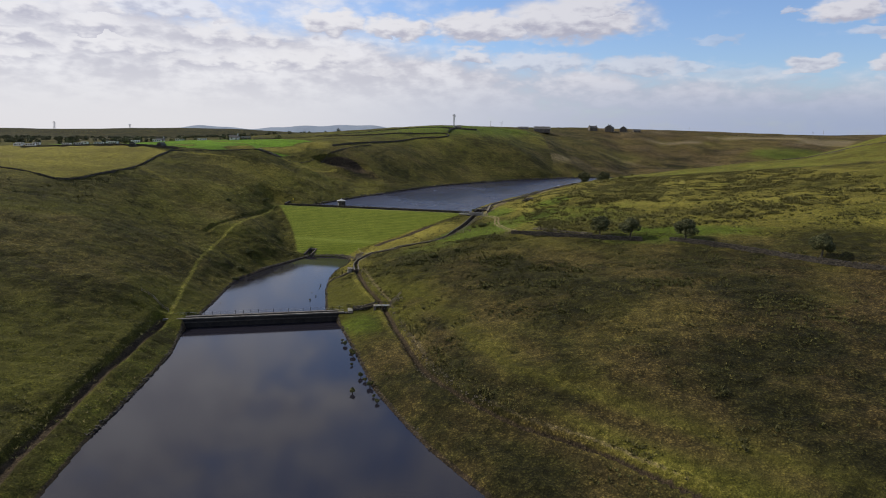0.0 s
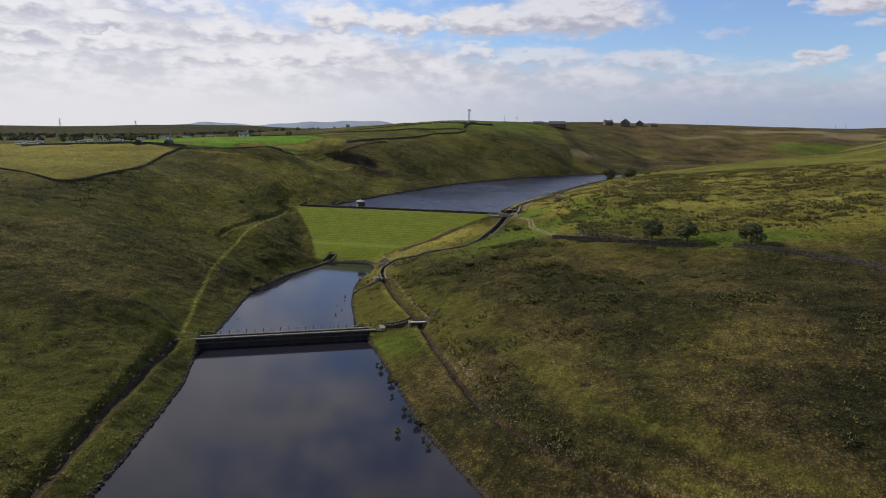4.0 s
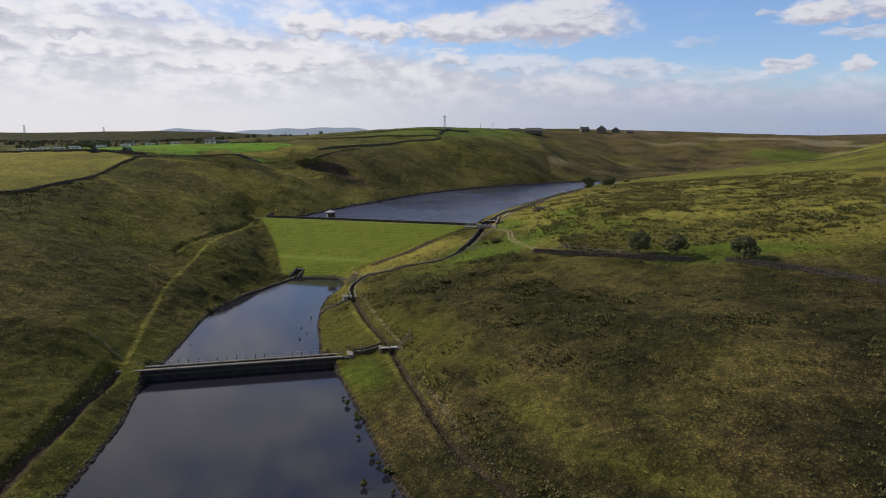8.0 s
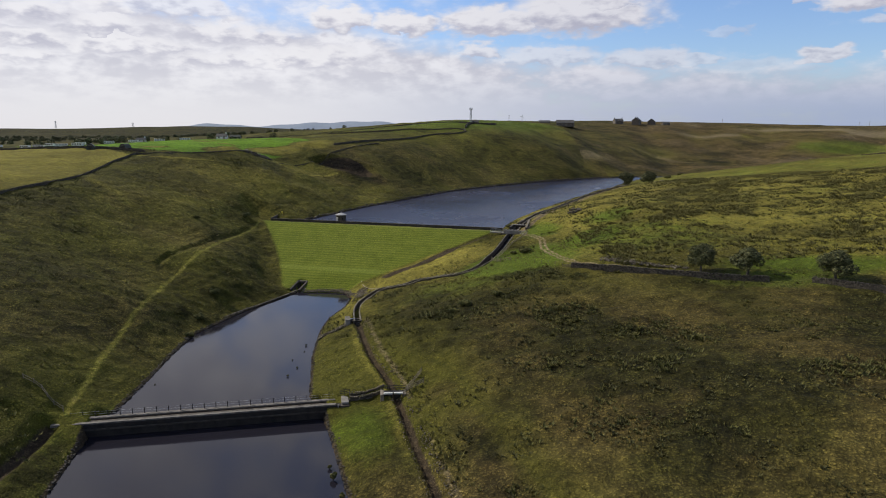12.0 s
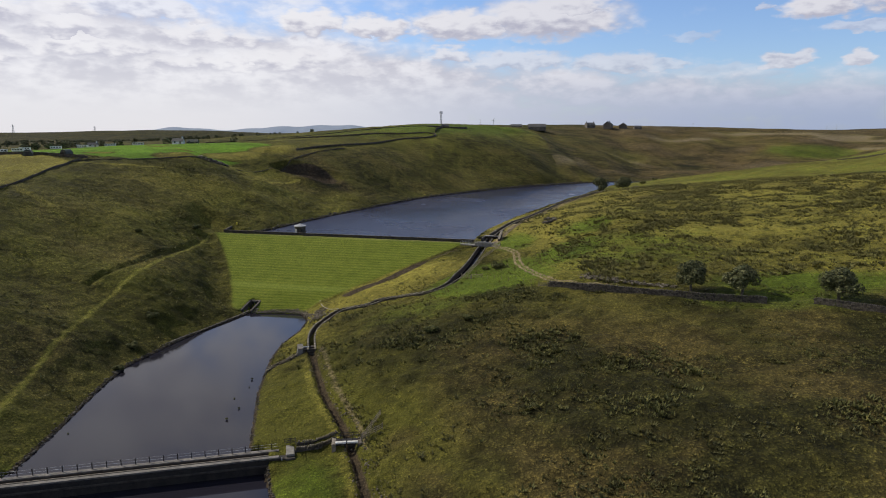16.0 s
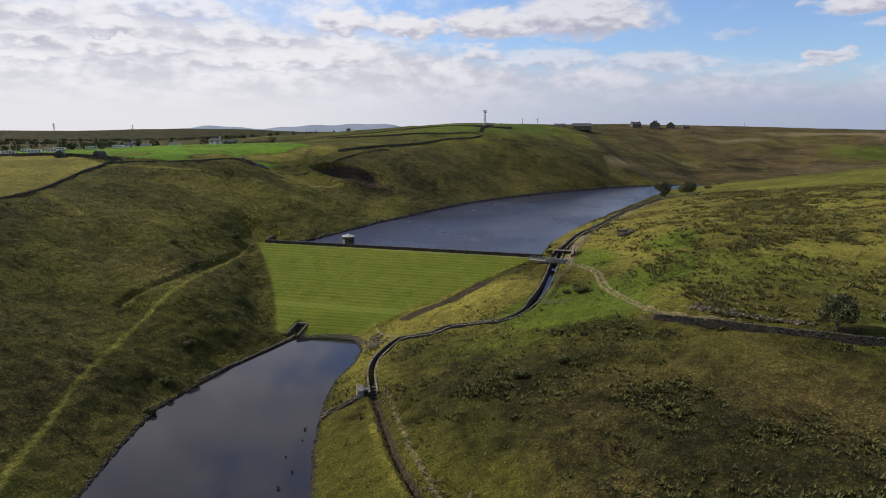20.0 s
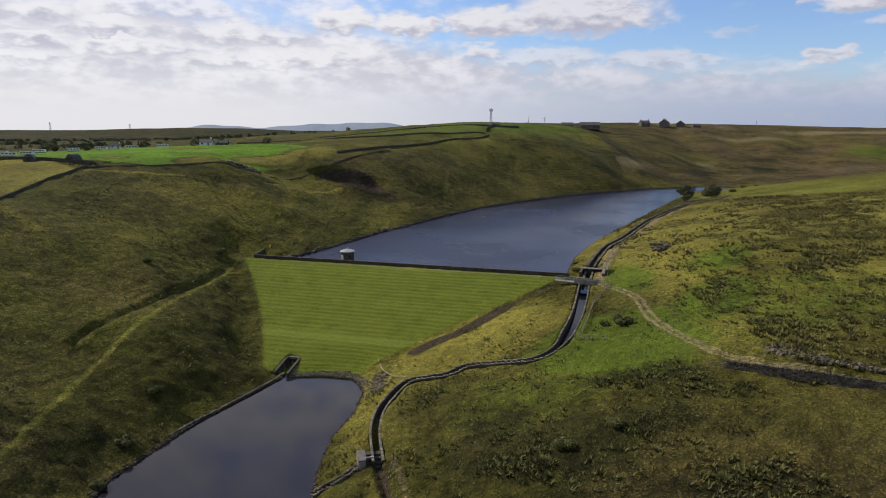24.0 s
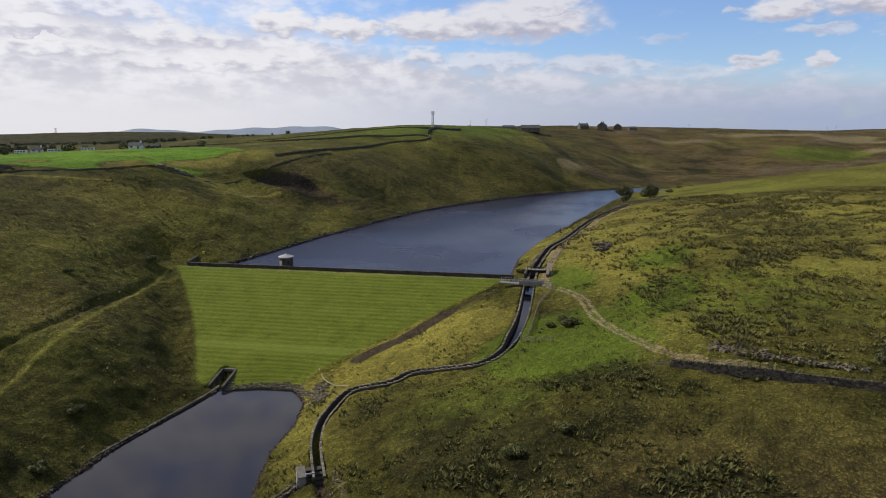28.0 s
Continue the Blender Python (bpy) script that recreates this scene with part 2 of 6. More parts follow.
    grass = link_mix(t, link_math(t, "MULTIPLY", heath, 0.8), grass, link_mix(t, 1.0, grass, link_mix(t, link_range(t, tread, -0.7, 0.7), (0.82, 0.82, 0.84), (1.14, 1.14, 1.1)), "MULTIPLY"))
    drift = link_mix(t, link_range(t, link_math(t, "MULTIPLY_ADD", n1, 0.6, link_math(t, "MULTIPLY", n2, 0.4)), 0.38, 0.62), (0.7, 0.69, 0.7), (1.22, 1.22, 1.18))
    grass = link_mix(t, 1.0, grass, drift, "MULTIPLY")
    # mown stripes on the dam's face, along its contours
    sp = t.nodes.new("ShaderNodeSeparateXYZ")
    t.links.new(pos, sp.inputs[0])
    long = link_vec(t, link_math(t, "MULTIPLY", sp.outputs[0], 0.045), link_math(t, "MULTIPLY", sp.outputs[0], 0.012), link_math(t, "MULTIPLY", sp.outputs[2], 1.9))
    swath = link_math(t, "MULTIPLY_ADD", link_math(t, "SINE", link_math(t, "MULTIPLY_ADD", sp.outputs[2], 12.5, link_math(t, "MULTIPLY", link_noise(t, long, 0.6, 2.0, 0.5), 6.5))), 0.1, link_math(t, "MULTIPLY_ADD", n2, 0.6, link_math(t, "MULTIPLY_ADD", n4, 0.5, -0.05)))
    cut = link_mix(t, link_range(t, swath, 0.25, 0.75), (0.088, 0.122, 0.012), (0.19, 0.22, 0.029))
    ledge = link_range(t, link_math(t, "ABSOLUTE", link_math(t, "SUBTRACT", sp.outputs[2], 10.2)), 0.75, 0.15)
    cut = link_mix(t, link_math(t, "MULTIPLY", ledge, 0.6), cut, (0.22, 0.265, 0.045))
    cut = link_mix(t, link_math(t, "MULTIPLY", link_range(t, n3, 0.4, 0.75), 0.5), cut, link_mix(t, n4, (0.085, 0.12, 0.015), (0.24, 0.25, 0.06)))
    grass = link_mix(t, mown, grass, cut)
    earth = link_mix(t, n3, (0.048, 0.036, 0.024), (0.12, 0.09, 0.058))
    f = link_range(t, link_math(t, "ADD", soil, link_math(t, "MULTIPLY", link_math(t, "SUBTRACT", n3, 0.5), 0.6)), 0.3, 0.7)
    grass = link_mix(t, f, grass, earth)
    f = link_range(t, link_math(t, "ADD", ab.outputs["Alpha"], link_math(t, "MULTIPLY", link_math(t, "SUBTRACT", n3, 0.5), 0.7)), 0.3, 0.75)
    grass = link_mix(t, f, grass, link_mix(t, n3, (0.22, 0.17, 0.09), (0.4, 0.32, 0.19)))
    # hummocks of one to two metres, paler on top, shade painted dark between
    warp = t.nodes.new("ShaderNodeVectorMath")
    warp.operation = "MULTIPLY_ADD"
    t.links.new(link_vec(t, n3, n4, 0.0), warp.inputs[0])
    warp.inputs[1].default_value = (1.3, 0.9, 0.0)
    t.links.new(pos, warp.inputs[2])
    cells = t.nodes.new("ShaderNodeTexVoronoi")
    cells.feature, cells.inputs["Scale"].default_value = "SMOOTH_F1", 0.62
    t.links.new(warp.outputs[0], cells.inputs["Vector"])
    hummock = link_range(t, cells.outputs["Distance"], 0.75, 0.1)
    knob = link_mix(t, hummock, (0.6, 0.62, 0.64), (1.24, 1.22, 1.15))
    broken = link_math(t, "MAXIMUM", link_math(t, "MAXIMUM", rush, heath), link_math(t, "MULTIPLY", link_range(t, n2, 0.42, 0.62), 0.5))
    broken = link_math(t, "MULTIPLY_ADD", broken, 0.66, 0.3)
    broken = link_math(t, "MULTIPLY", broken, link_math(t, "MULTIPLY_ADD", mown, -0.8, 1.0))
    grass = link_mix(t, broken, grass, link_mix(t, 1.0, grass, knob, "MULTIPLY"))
    # single tufts, half a metre across, each in its own tone, gaps painted shady
    tuft = t.nodes.new("ShaderNodeTexVoronoi")
    tuft.inputs["Scale"].default_value = 1.9
    t.links.new(warp.outputs[0], tuft.inputs["Vector"])
    tone = t.nodes.new("ShaderNodeSeparateColor")
    t.links.new(tuft.outputs["Color"], tone.inputs[0])
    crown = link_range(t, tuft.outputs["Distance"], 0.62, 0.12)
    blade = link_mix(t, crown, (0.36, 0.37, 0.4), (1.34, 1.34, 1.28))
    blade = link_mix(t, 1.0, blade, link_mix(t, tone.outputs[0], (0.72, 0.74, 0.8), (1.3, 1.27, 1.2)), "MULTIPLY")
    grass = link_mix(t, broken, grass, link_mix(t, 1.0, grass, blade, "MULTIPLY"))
    grain = link_mix(t, link_range(t, n4, 0.3, 0.7), (0.5, 0.5, 0.52), (1.45, 1.44, 1.38))
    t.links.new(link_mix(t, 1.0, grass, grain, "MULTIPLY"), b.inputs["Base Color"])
    b.inputs["Roughness"].default_value = 1.0
    b.inputs["Specular IOR Level"].default_value = 0.1
    bump = t.nodes.new("ShaderNodeBump")
    bump.inputs["Strength"].default_value, bump.inputs["Distance"].default_value = 0.8, 0.55
    height = link_math(t, "ADD", link_math(t, "MULTIPLY", n3, 0.5), link_math(t, "MULTIPLY", n4, 0.4))
    height = link_math(t, "ADD", height, link_math(t, "MULTIPLY", hummock, link_math(t, "MULTIPLY_ADD", mown, -0.5, 0.55)))
    height = link_math(t, "ADD", height, link_math(t, "MULTIPLY", crown, link_math(t, "MULTIPLY_ADD", mown, -0.4, 0.45)))
    t.links.new(height, bump.inputs["Height"])
    t.links.new(bump.outputs[0], b.inputs["Normal"])
    return m


def water_material(name, ripple, gloss=0.5, tint=(0.018, 0.017, 0.024, 1)):
    m, t, b = material(name)
    pos = t.nodes.new("ShaderNodeNewGeometry").outputs["Position"]
    b.inputs["Base Color"].default_value = tint
    b.inputs["IOR"].default_value = 1.33
    b.inputs["Specular IOR Level"].default_value = gloss
    gust = link_range(t, link_noise(t, pos, 0.018, 3.0), 0.4, 0.65)
    t.links.new(link_math(t, "MULTIPLY_ADD", gust, 0.03 * ripple, 0.06 * ripple), b.inputs["Roughness"])
    bump = t.nodes.new("ShaderNodeBump")
    bump.inputs["Distance"].default_value = 0.05
    t.links.new(link_math(t, "MULTIPLY_ADD", gust, 0.12 * ripple, 0.05 * ripple), bump.inputs["Strength"])
    t.links.new(link_noise(t, pos, 1.3, 3.0), bump.inputs["Height"])
    t.links.new(bump.outputs[0], b.inputs["Normal"])
    return m


GRASS, WATER, LAKE_WATER = cover_material(), water_material("peaty_water", 1.0), water_material("rippled_lake_water", 3.2, 0.19, (0.02, 0.022, 0.048, 1))
STONE = spots_material("weathered_gritstone", (0.1, 0.085, 0.065), (0.24, 0.205, 0.16), 1.6, vary=0.3)
DARK_STONE = spots_material("damp_dark_stone", (0.032, 0.026, 0.02), (0.085, 0.07, 0.055), 0.8)
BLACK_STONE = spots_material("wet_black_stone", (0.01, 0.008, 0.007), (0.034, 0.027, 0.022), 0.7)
GREY_COPING = spots_material("weathered_grey_coping", (0.1, 0.09, 0.078), (0.21, 0.19, 0.165), 1.4, vary=0.2)
COPING = spots_material("pale_coping_stone", (0.24, 0.21, 0.17), (0.42, 0.38, 0.31), 1.2, vary=0.15)
CONCRETE = spots_material("grey_concrete", (0.16, 0.15, 0.13), (0.29, 0.27, 0.24), 0.9)
IRON = spots_material("dark_iron", (0.02, 0.019, 0.018), (0.05, 0.042, 0.036), 3.0, 0.6, 0.1, metal=0.4)
WOOD = spots_material("weathered_timber", (0.13, 0.105, 0.075), (0.28, 0.235, 0.17), 4.0)
# ---- land: water levels, shorelines and slopes ----
LOW, POND, LAKE, CREST = 3.3, 5.0, 19.6, 20.3
LOW_SHORE = [(-66, 167.5), (-65, 163), (-60.8, 144.4), (-58.9, 123.7), (-57.3, 99.0), (-54.8, 80.2), (-51.4, 39.8), (-50, -60), (-40, -160), (70, -160), (60, -40), (37.5, 39.8), (23.7, 65.4), (13.6, 81.2), (4.7, 96.0), (-2.4, 110.9), (-8.2, 124.2), (-12.9, 140.5), (-17.8, 156.3), (-23, 172.5), (-24.5, 176.4)]
POND_SHORE = [(-64, 171.4), (-65, 190), (-66.6, 208), (-67, 222), (-64.5, 231), (-61, 243), (-55, 256), (-50, 267), (-41, 267.5),
              (-34, 266), (-31, 259), (-31.5, 248), (-34, 238), (-34.3, 226), (-33.5, 216), (-32.5, 206), (-30, 192), (-27.8, 180)]
LAKE_SHORE = [(-66, 329), (-58, 343), (-48, 366), (-40, 385), (-33, 398), (-15.5, 433), (3.5, 467), (21, 490), (64, 535), (110, 570),
              (136, 585), (165, 596), (188, 590), (176, 572), (146, 550), (128, 526), (92.6, 461), (62, 402.5), (41.5, 365), (28.5, 335),
              (23, 316), (21, 306), (-30, 318)]
# spot heights on the valley's right hand
RIGHT = [(-18, 181, 6.2), (-10, 178, 7.0), (-9.1, 111, 3.6), (9.6, 112, 8.1), (32, 105, 9.1), (54, 92, 9.2), (67, 133, 15.5), (77, 105, 12.8),
         (4.4, 141, 8.6), (34, 126, 12.6), (54, 117, 13.8), (35, 160, 16.2), (17, 179, 14.6), (48, 160, 18.4), (62, 167, 19.2), (-5, 206, 13.2),
         (15, 214, 17.2), (21, 205, 16.2), (42, 205, 20.5), (43, 218, 21.5), (33, 226, 21.2), (60, 194, 22), (80, 203, 23.3), (125, 194, 27.6),
         (117, 241, 30.4), (72, 214, 24.0)]
RIGHT_UP = [(48, 229, 23), (66, 287, 27.4), (92, 320, 31), (47, 262, 23.4), (33, 274, 21.6), (15, 254, 17.8), (24, 257, 20.4), (33, 305, 21.2),
            (40, 330, 22), (68, 375, 24), (100, 440, 25), (120, 490, 21.6), (150, 535, 23), (160, 350, 37), (230, 300, 46), (215, 420, 38.5),
            (172, 483, 29.5), (196, 492, 33), (248, 482, 40), (278, 462, 45), (300, 466, 51), (324, 456, 61), (347, 445, 69), (190, 200, 36), (300, 180, 48), (150, 90, 20), (260, 40, 30), (100, -60, 12)]
# the valley's left hand
LEFT = [(-68, 147, 7.2), (-64, 120, 6.6), (-62, 90, 6.4), (-72, 168, 7.6), (-74, 180, 11.5), (-79, 224, 14.2), (-76.5, 201, 11.5), (-84, 251, 12.0),
        (-87, 246, 16.5), (-102, 242, 22), (-101, 169, 19), (-81, 293, 19.3), (-99, 302, 29.5), (-137, 291, 38), (-140, 330, 42.5), (-146, 355, 45),
        (-100, 364, 37), (-85, 330, 25), (-90, 150, 12.5), (-86, 120, 11), (-84, 90, 10), (-130, 200, 31), (-170, 240, 41), (-150, 120, 32), (-220, 200, 44),
        (-200, 320, 46), (-82, 40, 10), (-140, 0, 28)]
LEFT_UP = [(-76, 345, 25), (-66, 380, 28), (-84, 425, 36.5), (-92, 392, 39.5), (-48, 420, 26.5), (-103, 397, 45), (-19, 455, 24.5), (5, 490, 25), (-36, 452, 32), (-138, 460, 50),
           (-66, 452, 42), (-24, 500, 41), (40, 540, 28), (15, 590, 52), (90, 600, 40), (-250, 420, 46), (-250, 550, 47), (-100, 560, 52),
           (22, 690, 63), (100, 760, 61), (140, 640, 34), (-100, 700, 54)]
# the left hillside between the weir and the upper lake
LEFT_SLOPE = [(-109, 306.1, 35.4), (-89.4, 239.2, 15.5), (-87.5, 169.1, 18.2), (-93.9, 280.2, 22.6), (-112.5, 263.8, 29.5), (-120.1, 310.1, 35.7), (-87.6, 285.9, 26.1), (-83.6, 253.2, 19.3),
              (-88.4, 229.5, 16.6), (-82.4, 206.4, 12.3), (-71.7, 278.8, 16.9), (-98.5, 328, 31.5), (-130.4, 289.4, 38.7), (-77.9, 248.2, 17.2), (-78, 201.8, 10.5), (-73, 180.1, 7), (-89.9, 277.9, 19.7),
              (-95.1, 251.7, 20.9), (-84, 247.1, 12.7), (-100.5, 273.9, 23.6), (-101.8, 249.2, 21.9), (-90.1, 221.9, 19.5), (-81.8, 176.4, 14.1), (-134.1, 290.6, 40.8), (-135.6, 338.3, 44.1), (-68, 227.4, 8.3),
              (-70.5, 220.6, 9.6), (-76.8, 253, 12.1), (-62.2, 254.5, 7.8), (-64.2, 255.2, 11.8), (-76.2, 263.6, 20.7)]
# the right hillside above the channel
RIGHT_SLOPE = [(88.8, 201.2, 25), (33.7, 228, 22.2), (28.5, 163.5, 15.2), (48.6, 191.2, 18.2), (57.6, 166.4, 19.6), (64.9, 144.2, 18.6), (24.2, 161.5, 13.3), (36.9, 134.9, 12.4), (44.7, 117.4, 14), (15.2, 186.8, 13.6),
               (69.7, 311.3, 30.3), (109.2, 334.8, 31.8), (138.8, 329.1, 34.2), (74, 273.7, 28.3), (97.4, 256.1, 27.6), (33.4, 195.7, 19.1), (43.9, 184.5, 17.3), (23.7, 221.1, 19.9), (3.4, 192.6, 14.1), (63.7, 195.8, 21.1),
               (16.2, 178.1, 14.8), (120.4, 271.3, 31.4), (159.7, 284.7, 36.7), (101, 187.5, 23.6), (115, 174.2, 23.7), (126.7, 160.5, 23.8)]
# the far ground
FAR = [(142, 865, 61), (262, 975, 63.5), (420, 1050, 66), (250, 750, 29), (200, 660, 24), (285, 649, 25), (343, 611, 30), (394, 569, 40), (360, 779, 34), (432, 732, 33),
       (496, 679, 38), (453, 581, 46), (596, 720, 46), (459, 952, 58), (580, 933, 56), (665, 863, 53), (812, 855, 74), (700, 1000, 60), (470, 480, 68), (700, 500, 72)]
FARTHER = [(-400, 900, 43), (-300, 1400, 42), (200, 1500, 50), (900, 1500, 60), (-900, 900, 44), (-500, 300, 48), (-600, -200, 50), (700, 200, 70), (600, -300, 50), (0, -400, 6)]
# the wet ground beside the stone channel
CHANNEL_SIDE = [(27, 296, 20.2), (22, 292, 19.7), (30, 291, 20.5), (18.3, 275, 18.6), (13.6, 262, 17.7), (4.5, 251, 15.2), (-8, 255, 12), (-20.6, 253, 9.4), (-27, 240, 8.6), (-23.5, 222, 9), (-17, 197, 8.6), (-29, 215, 7)]
WEIR_A, WEIR_B = (-71.0, 168.0), (-20.0, 178.2)
DAM_A, DAM_B = (-75.3, 329.8), (21.7, 303.8)


def inside_and_gap(px, py, ring):
    """Signed distance to a closed ring: below nought inside."""
    best, odd = np.full(px.shape, 1e9), np.zeros(px.shape, bool)
    for (ax, ay), (bx, by) in zip(ring, ring[1:] + ring[:1]):
        ux, uy = bx - ax, by - ay
        s = np.clip(((px - ax) * ux + (py - ay) * uy) / (ux * ux + uy * uy), 0, 1)
        best = np.minimum(best, np.hypot(px - ax - s * ux, py - ay - s * uy))
        odd ^= ((ay > py) != (by > py)) & (px < ux * (py - ay) / (uy if uy else 1e-9) + ax)
    return np.where(odd, -best, best)


def ease(a, b, v):
    s = np.clip((v - a) / (b - a), 0, 1)
    return s * s * (3 - 2 * s)


def dam_frame(x, y):
    """Along the dam's crest from its left end, and down its face towards the pond."""
    ux, uy = DAM_B[0] - DAM_A[0], DAM_B[1] - DAM_A[1]
    n = math.hypot(ux, uy)
    ux, uy = ux / n, uy / n
    return (x - DAM_A[0]) * ux + (y - DAM_A[1]) * uy, (x - DAM_A[0]) * uy - (y - DAM_A[1]) * ux


def dam_point(along, down):
    ux, uy = DAM_B[0] - DAM_A[0], DAM_B[1] - DAM_A[1]
    n = math.hypot(ux, uy)
    return DAM_A[0] + (along * ux + down * uy) / n, DAM_A[1] + (along * uy - down * ux) / n


def weir_frame(x, y):
    ux, uy = WEIR_B[0] - WEIR_A[0], WEIR_B[1] - WEIR_A[1]
    n = math.hypot(ux, uy)
    return ((x - WEIR_A[0]) * ux + (y - WEIR_A[1]) * uy) / n, (-(x - WEIR_A[0]) * uy + (y - WEIR_A[1]) * ux) / n


def spline_land():
    """A smooth plate through the spot heights and the shorelines."""
    p = RIGHT + RIGHT_UP + LEFT + LEFT_UP + FAR + FARTHER
    p += [(x, y, LOW + 0.3) for x, y in LOW_SHORE[::2]] + [(x, y, POND + 0.3) for x, y in POND_SHORE[::2]]
    p += [(x, y, LAKE + 0.3) for x, y in LAKE_SHORE[:19:2]]
    p += CHANNEL_SIDE
    firm = len(p)
    p += LEFT_SLOPE + RIGHT_SLOPE
    loose = len(p)
    for down in (8, 18, 28, 38, 48):
        for along, lift in ((-3 + 0.72 * down - 5, 0.8), (100 - 0.87 * down + 4, 0.4)):
            x, y = dam_point(along, down)
            p.append((x, y, CREST - (down - 4) / 3.45 + lift))
    p = np.array(p, float)
    q = p[:, :2] / 100
    r2 = ((q[:, None] - q[None]) ** 2).sum(-1)
    n = len(p)
    # the hillsides are smoothed, the rest holds its spots closely
    give = np.full(n, 0.004)
    give[firm:loose] = 0.03
    hill = (np.abs(p[:, 0] + 108) < 42) & (np.abs(p[:, 1] - 262) < 113) & (p[:, 2] > 7.3)
    hill |= (p[:, 0] > 0) & (p[:, 0] < 165) & (np.abs(p[:, 1] - 240) < 130) & (p[:, 2] > 9)
    give[:firm][hill[:firm]] = 0.05
    a = np.zeros((n + 3, n + 3))
    a[:n, :n] = r2 * np.log(r2 + 1e-9) * 0.5 + np.diag(give)
    a[:n, n:] = np.c_[np.ones(n), q]
    a[n:, :n] = a[:n, n:].T
    w = np.linalg.solve(a, np.r_[p[:, 2], 0, 0, 0])
    return q, w


SPOTS, WEIGHTS = spline_land()

def land(x, y):
    """Height of the ground."""
    x, y = np.atleast_1d(np.asarray(x, float)), np.atleast_1d(np.asarray(y, float))
    out = np.empty(x.shape)
    for i in range(0, len(x), 20000):
        qx, qy = x[i:i + 20000, None] / 100, y[i:i + 20000, None] / 100
        r2 = (qx - SPOTS[:, 0]) ** 2 + (qy - SPOTS[:, 1]) ** 2
        n = len(SPOTS)
        out[i:i + 20000] = (r2 * np.log(r2 + 1e-9) * 0.5) @ WEIGHTS[:n] + WEIGHTS[n] + WEIGHTS[n + 1] * qx[:, 0] + WEIGHTS[n + 2] * qy[:, 0]
    far = ease(1100, 2200, np.hypot(x, y - 300))
    ridge = 44 + (14 + 3 * np.sin(x / 170)) * np.exp(-((y - 2300) / 520) ** 2) * ease(-330, -760, x) * (1 - 0.4 * ease(-900, -1500, x))
    ridge += 14 * np.exp(-((np.hypot(x - 900, y - 300) - 1500) / 500) ** 2) * ease(300, 900, x)
    out = out * (1 - far) + ridge * far
    # the old quarry in the far bank
    pit = np.clip(1.3 - np.hypot((x + 60) / 18 + 0.1 * np.sin(y * 0.3), (y - 444) / 9 + 0.14 * np.sin(x * 0.21 + 1) - 0.004 * (x + 60)), 0, 1)
    out = out - 5.0 * ease(0.05, 0.75, pit)
    # knolls and a spur on the far bank
    for kx, ky, kr, kh in ((-75, 399, 9, 2.2), (-86, 376, 10, 2.0), (-60, 432, 8, 1.5), (-112, 402, 9, 1.6), (-101, 440, 9, 1.6), (-84, 476, 8, 1.4), (-125, 430, 10, 1.6), (-30, 425, 8, 1.4), (-70, 372, 8, 1.2)):
        out = out + kh * np.exp(-((x - kx) ** 2 + (y - ky) ** 2) / kr ** 2)
    # the grass dam between the pond and the upper lake
    along, down = dam_frame(x, y)
    face = np.where(down < 4, CREST, CREST - (down - 4) / 3.45)
    left, right = -3 + 0.72 * down + 2.2 * np.sin(np.pi * np.clip(down, 0, 52) / 52), 100 - 0.87 * down
    on = ease(-13, 1, along - left) * ease(-4, 1, right - along) * ease(-14, -3, down) * (1 - ease(52, 56, down))
    out = out * (1 - on) + face * on
    for ring, level, bank in ((LOW_SHORE, LOW, 0.5), (POND_SHORE, POND, 0.35), (LAKE_SHORE, LAKE, 0.4)):
        gap = inside_and_gap(x, y, ring)
        w = 1 - ease(1, 11, gap)
        shore = np.where(gap > 0, level + 0.15 + bank * gap, level - 0.15 + np.maximum(gap * 0.6, -3))
        if level == LAKE:
            w = w * np.where(down > -6, 0, 1)
        out = out * (1 - w) + shore * w
    gap = inside_and_gap(x, y, LOW_SHORE)
    out = np.where(gap < 0, np.minimum(out, LOW - 0.15 + np.maximum(gap * 0.6, -3)), out)
    # the beds on both sides of the weir
    run, back = weir_frame(x, y)
    bed = (1 - ease(2.6, 5.0, np.abs(back))) * ease(4.5, 6.5, run) * (1 - ease(46.5, 48.5, run))
    return out * (1 - bed) + (LOW - 1.5) * bed


# ---- building helpers ----
def part(name, bm, mat, parent=None, label=""):
    """One mesh object from a bmesh, under a thing or part."""
    me = bpy.data.meshes.new(name)
    bm.to_mesh(me)
    bm.free()
    me.materials.append(mat)
    ob = new(name, me)
    if parent is not None:
        ob.parent = parent
    return tagged(ob, label)


def mesh_thing(name, verts, faces, mat, smooth=False):
    me = bpy.data.meshes.new(name)
    me.from_pydata(verts, [], faces)
    me.materials.append(mat)
    if smooth:
        me.polygons.foreach_set("use_smooth", [True] * len(me.polygons))
    me.update()
    return new(name, me)


def add_box(bm, size, m, bevel=0.0):
    r = bmesh.ops.create_cube(bm, size=1, matrix=m @ Matrix.Diagonal((*size, 1)))
    if bevel:
        edges = {e for v in r["verts"] for e in v.link_edges}
        bmesh.ops.bevel(bm, geom=list(edges), offset=bevel, segments=1, affect="EDGES")
    return bm


def box(size, m=None, bevel=0.0):
    return add_box(bmesh.new(), size, m or Matrix(), bevel)


def ground(x, y):
    return float(land(x, y)[0])


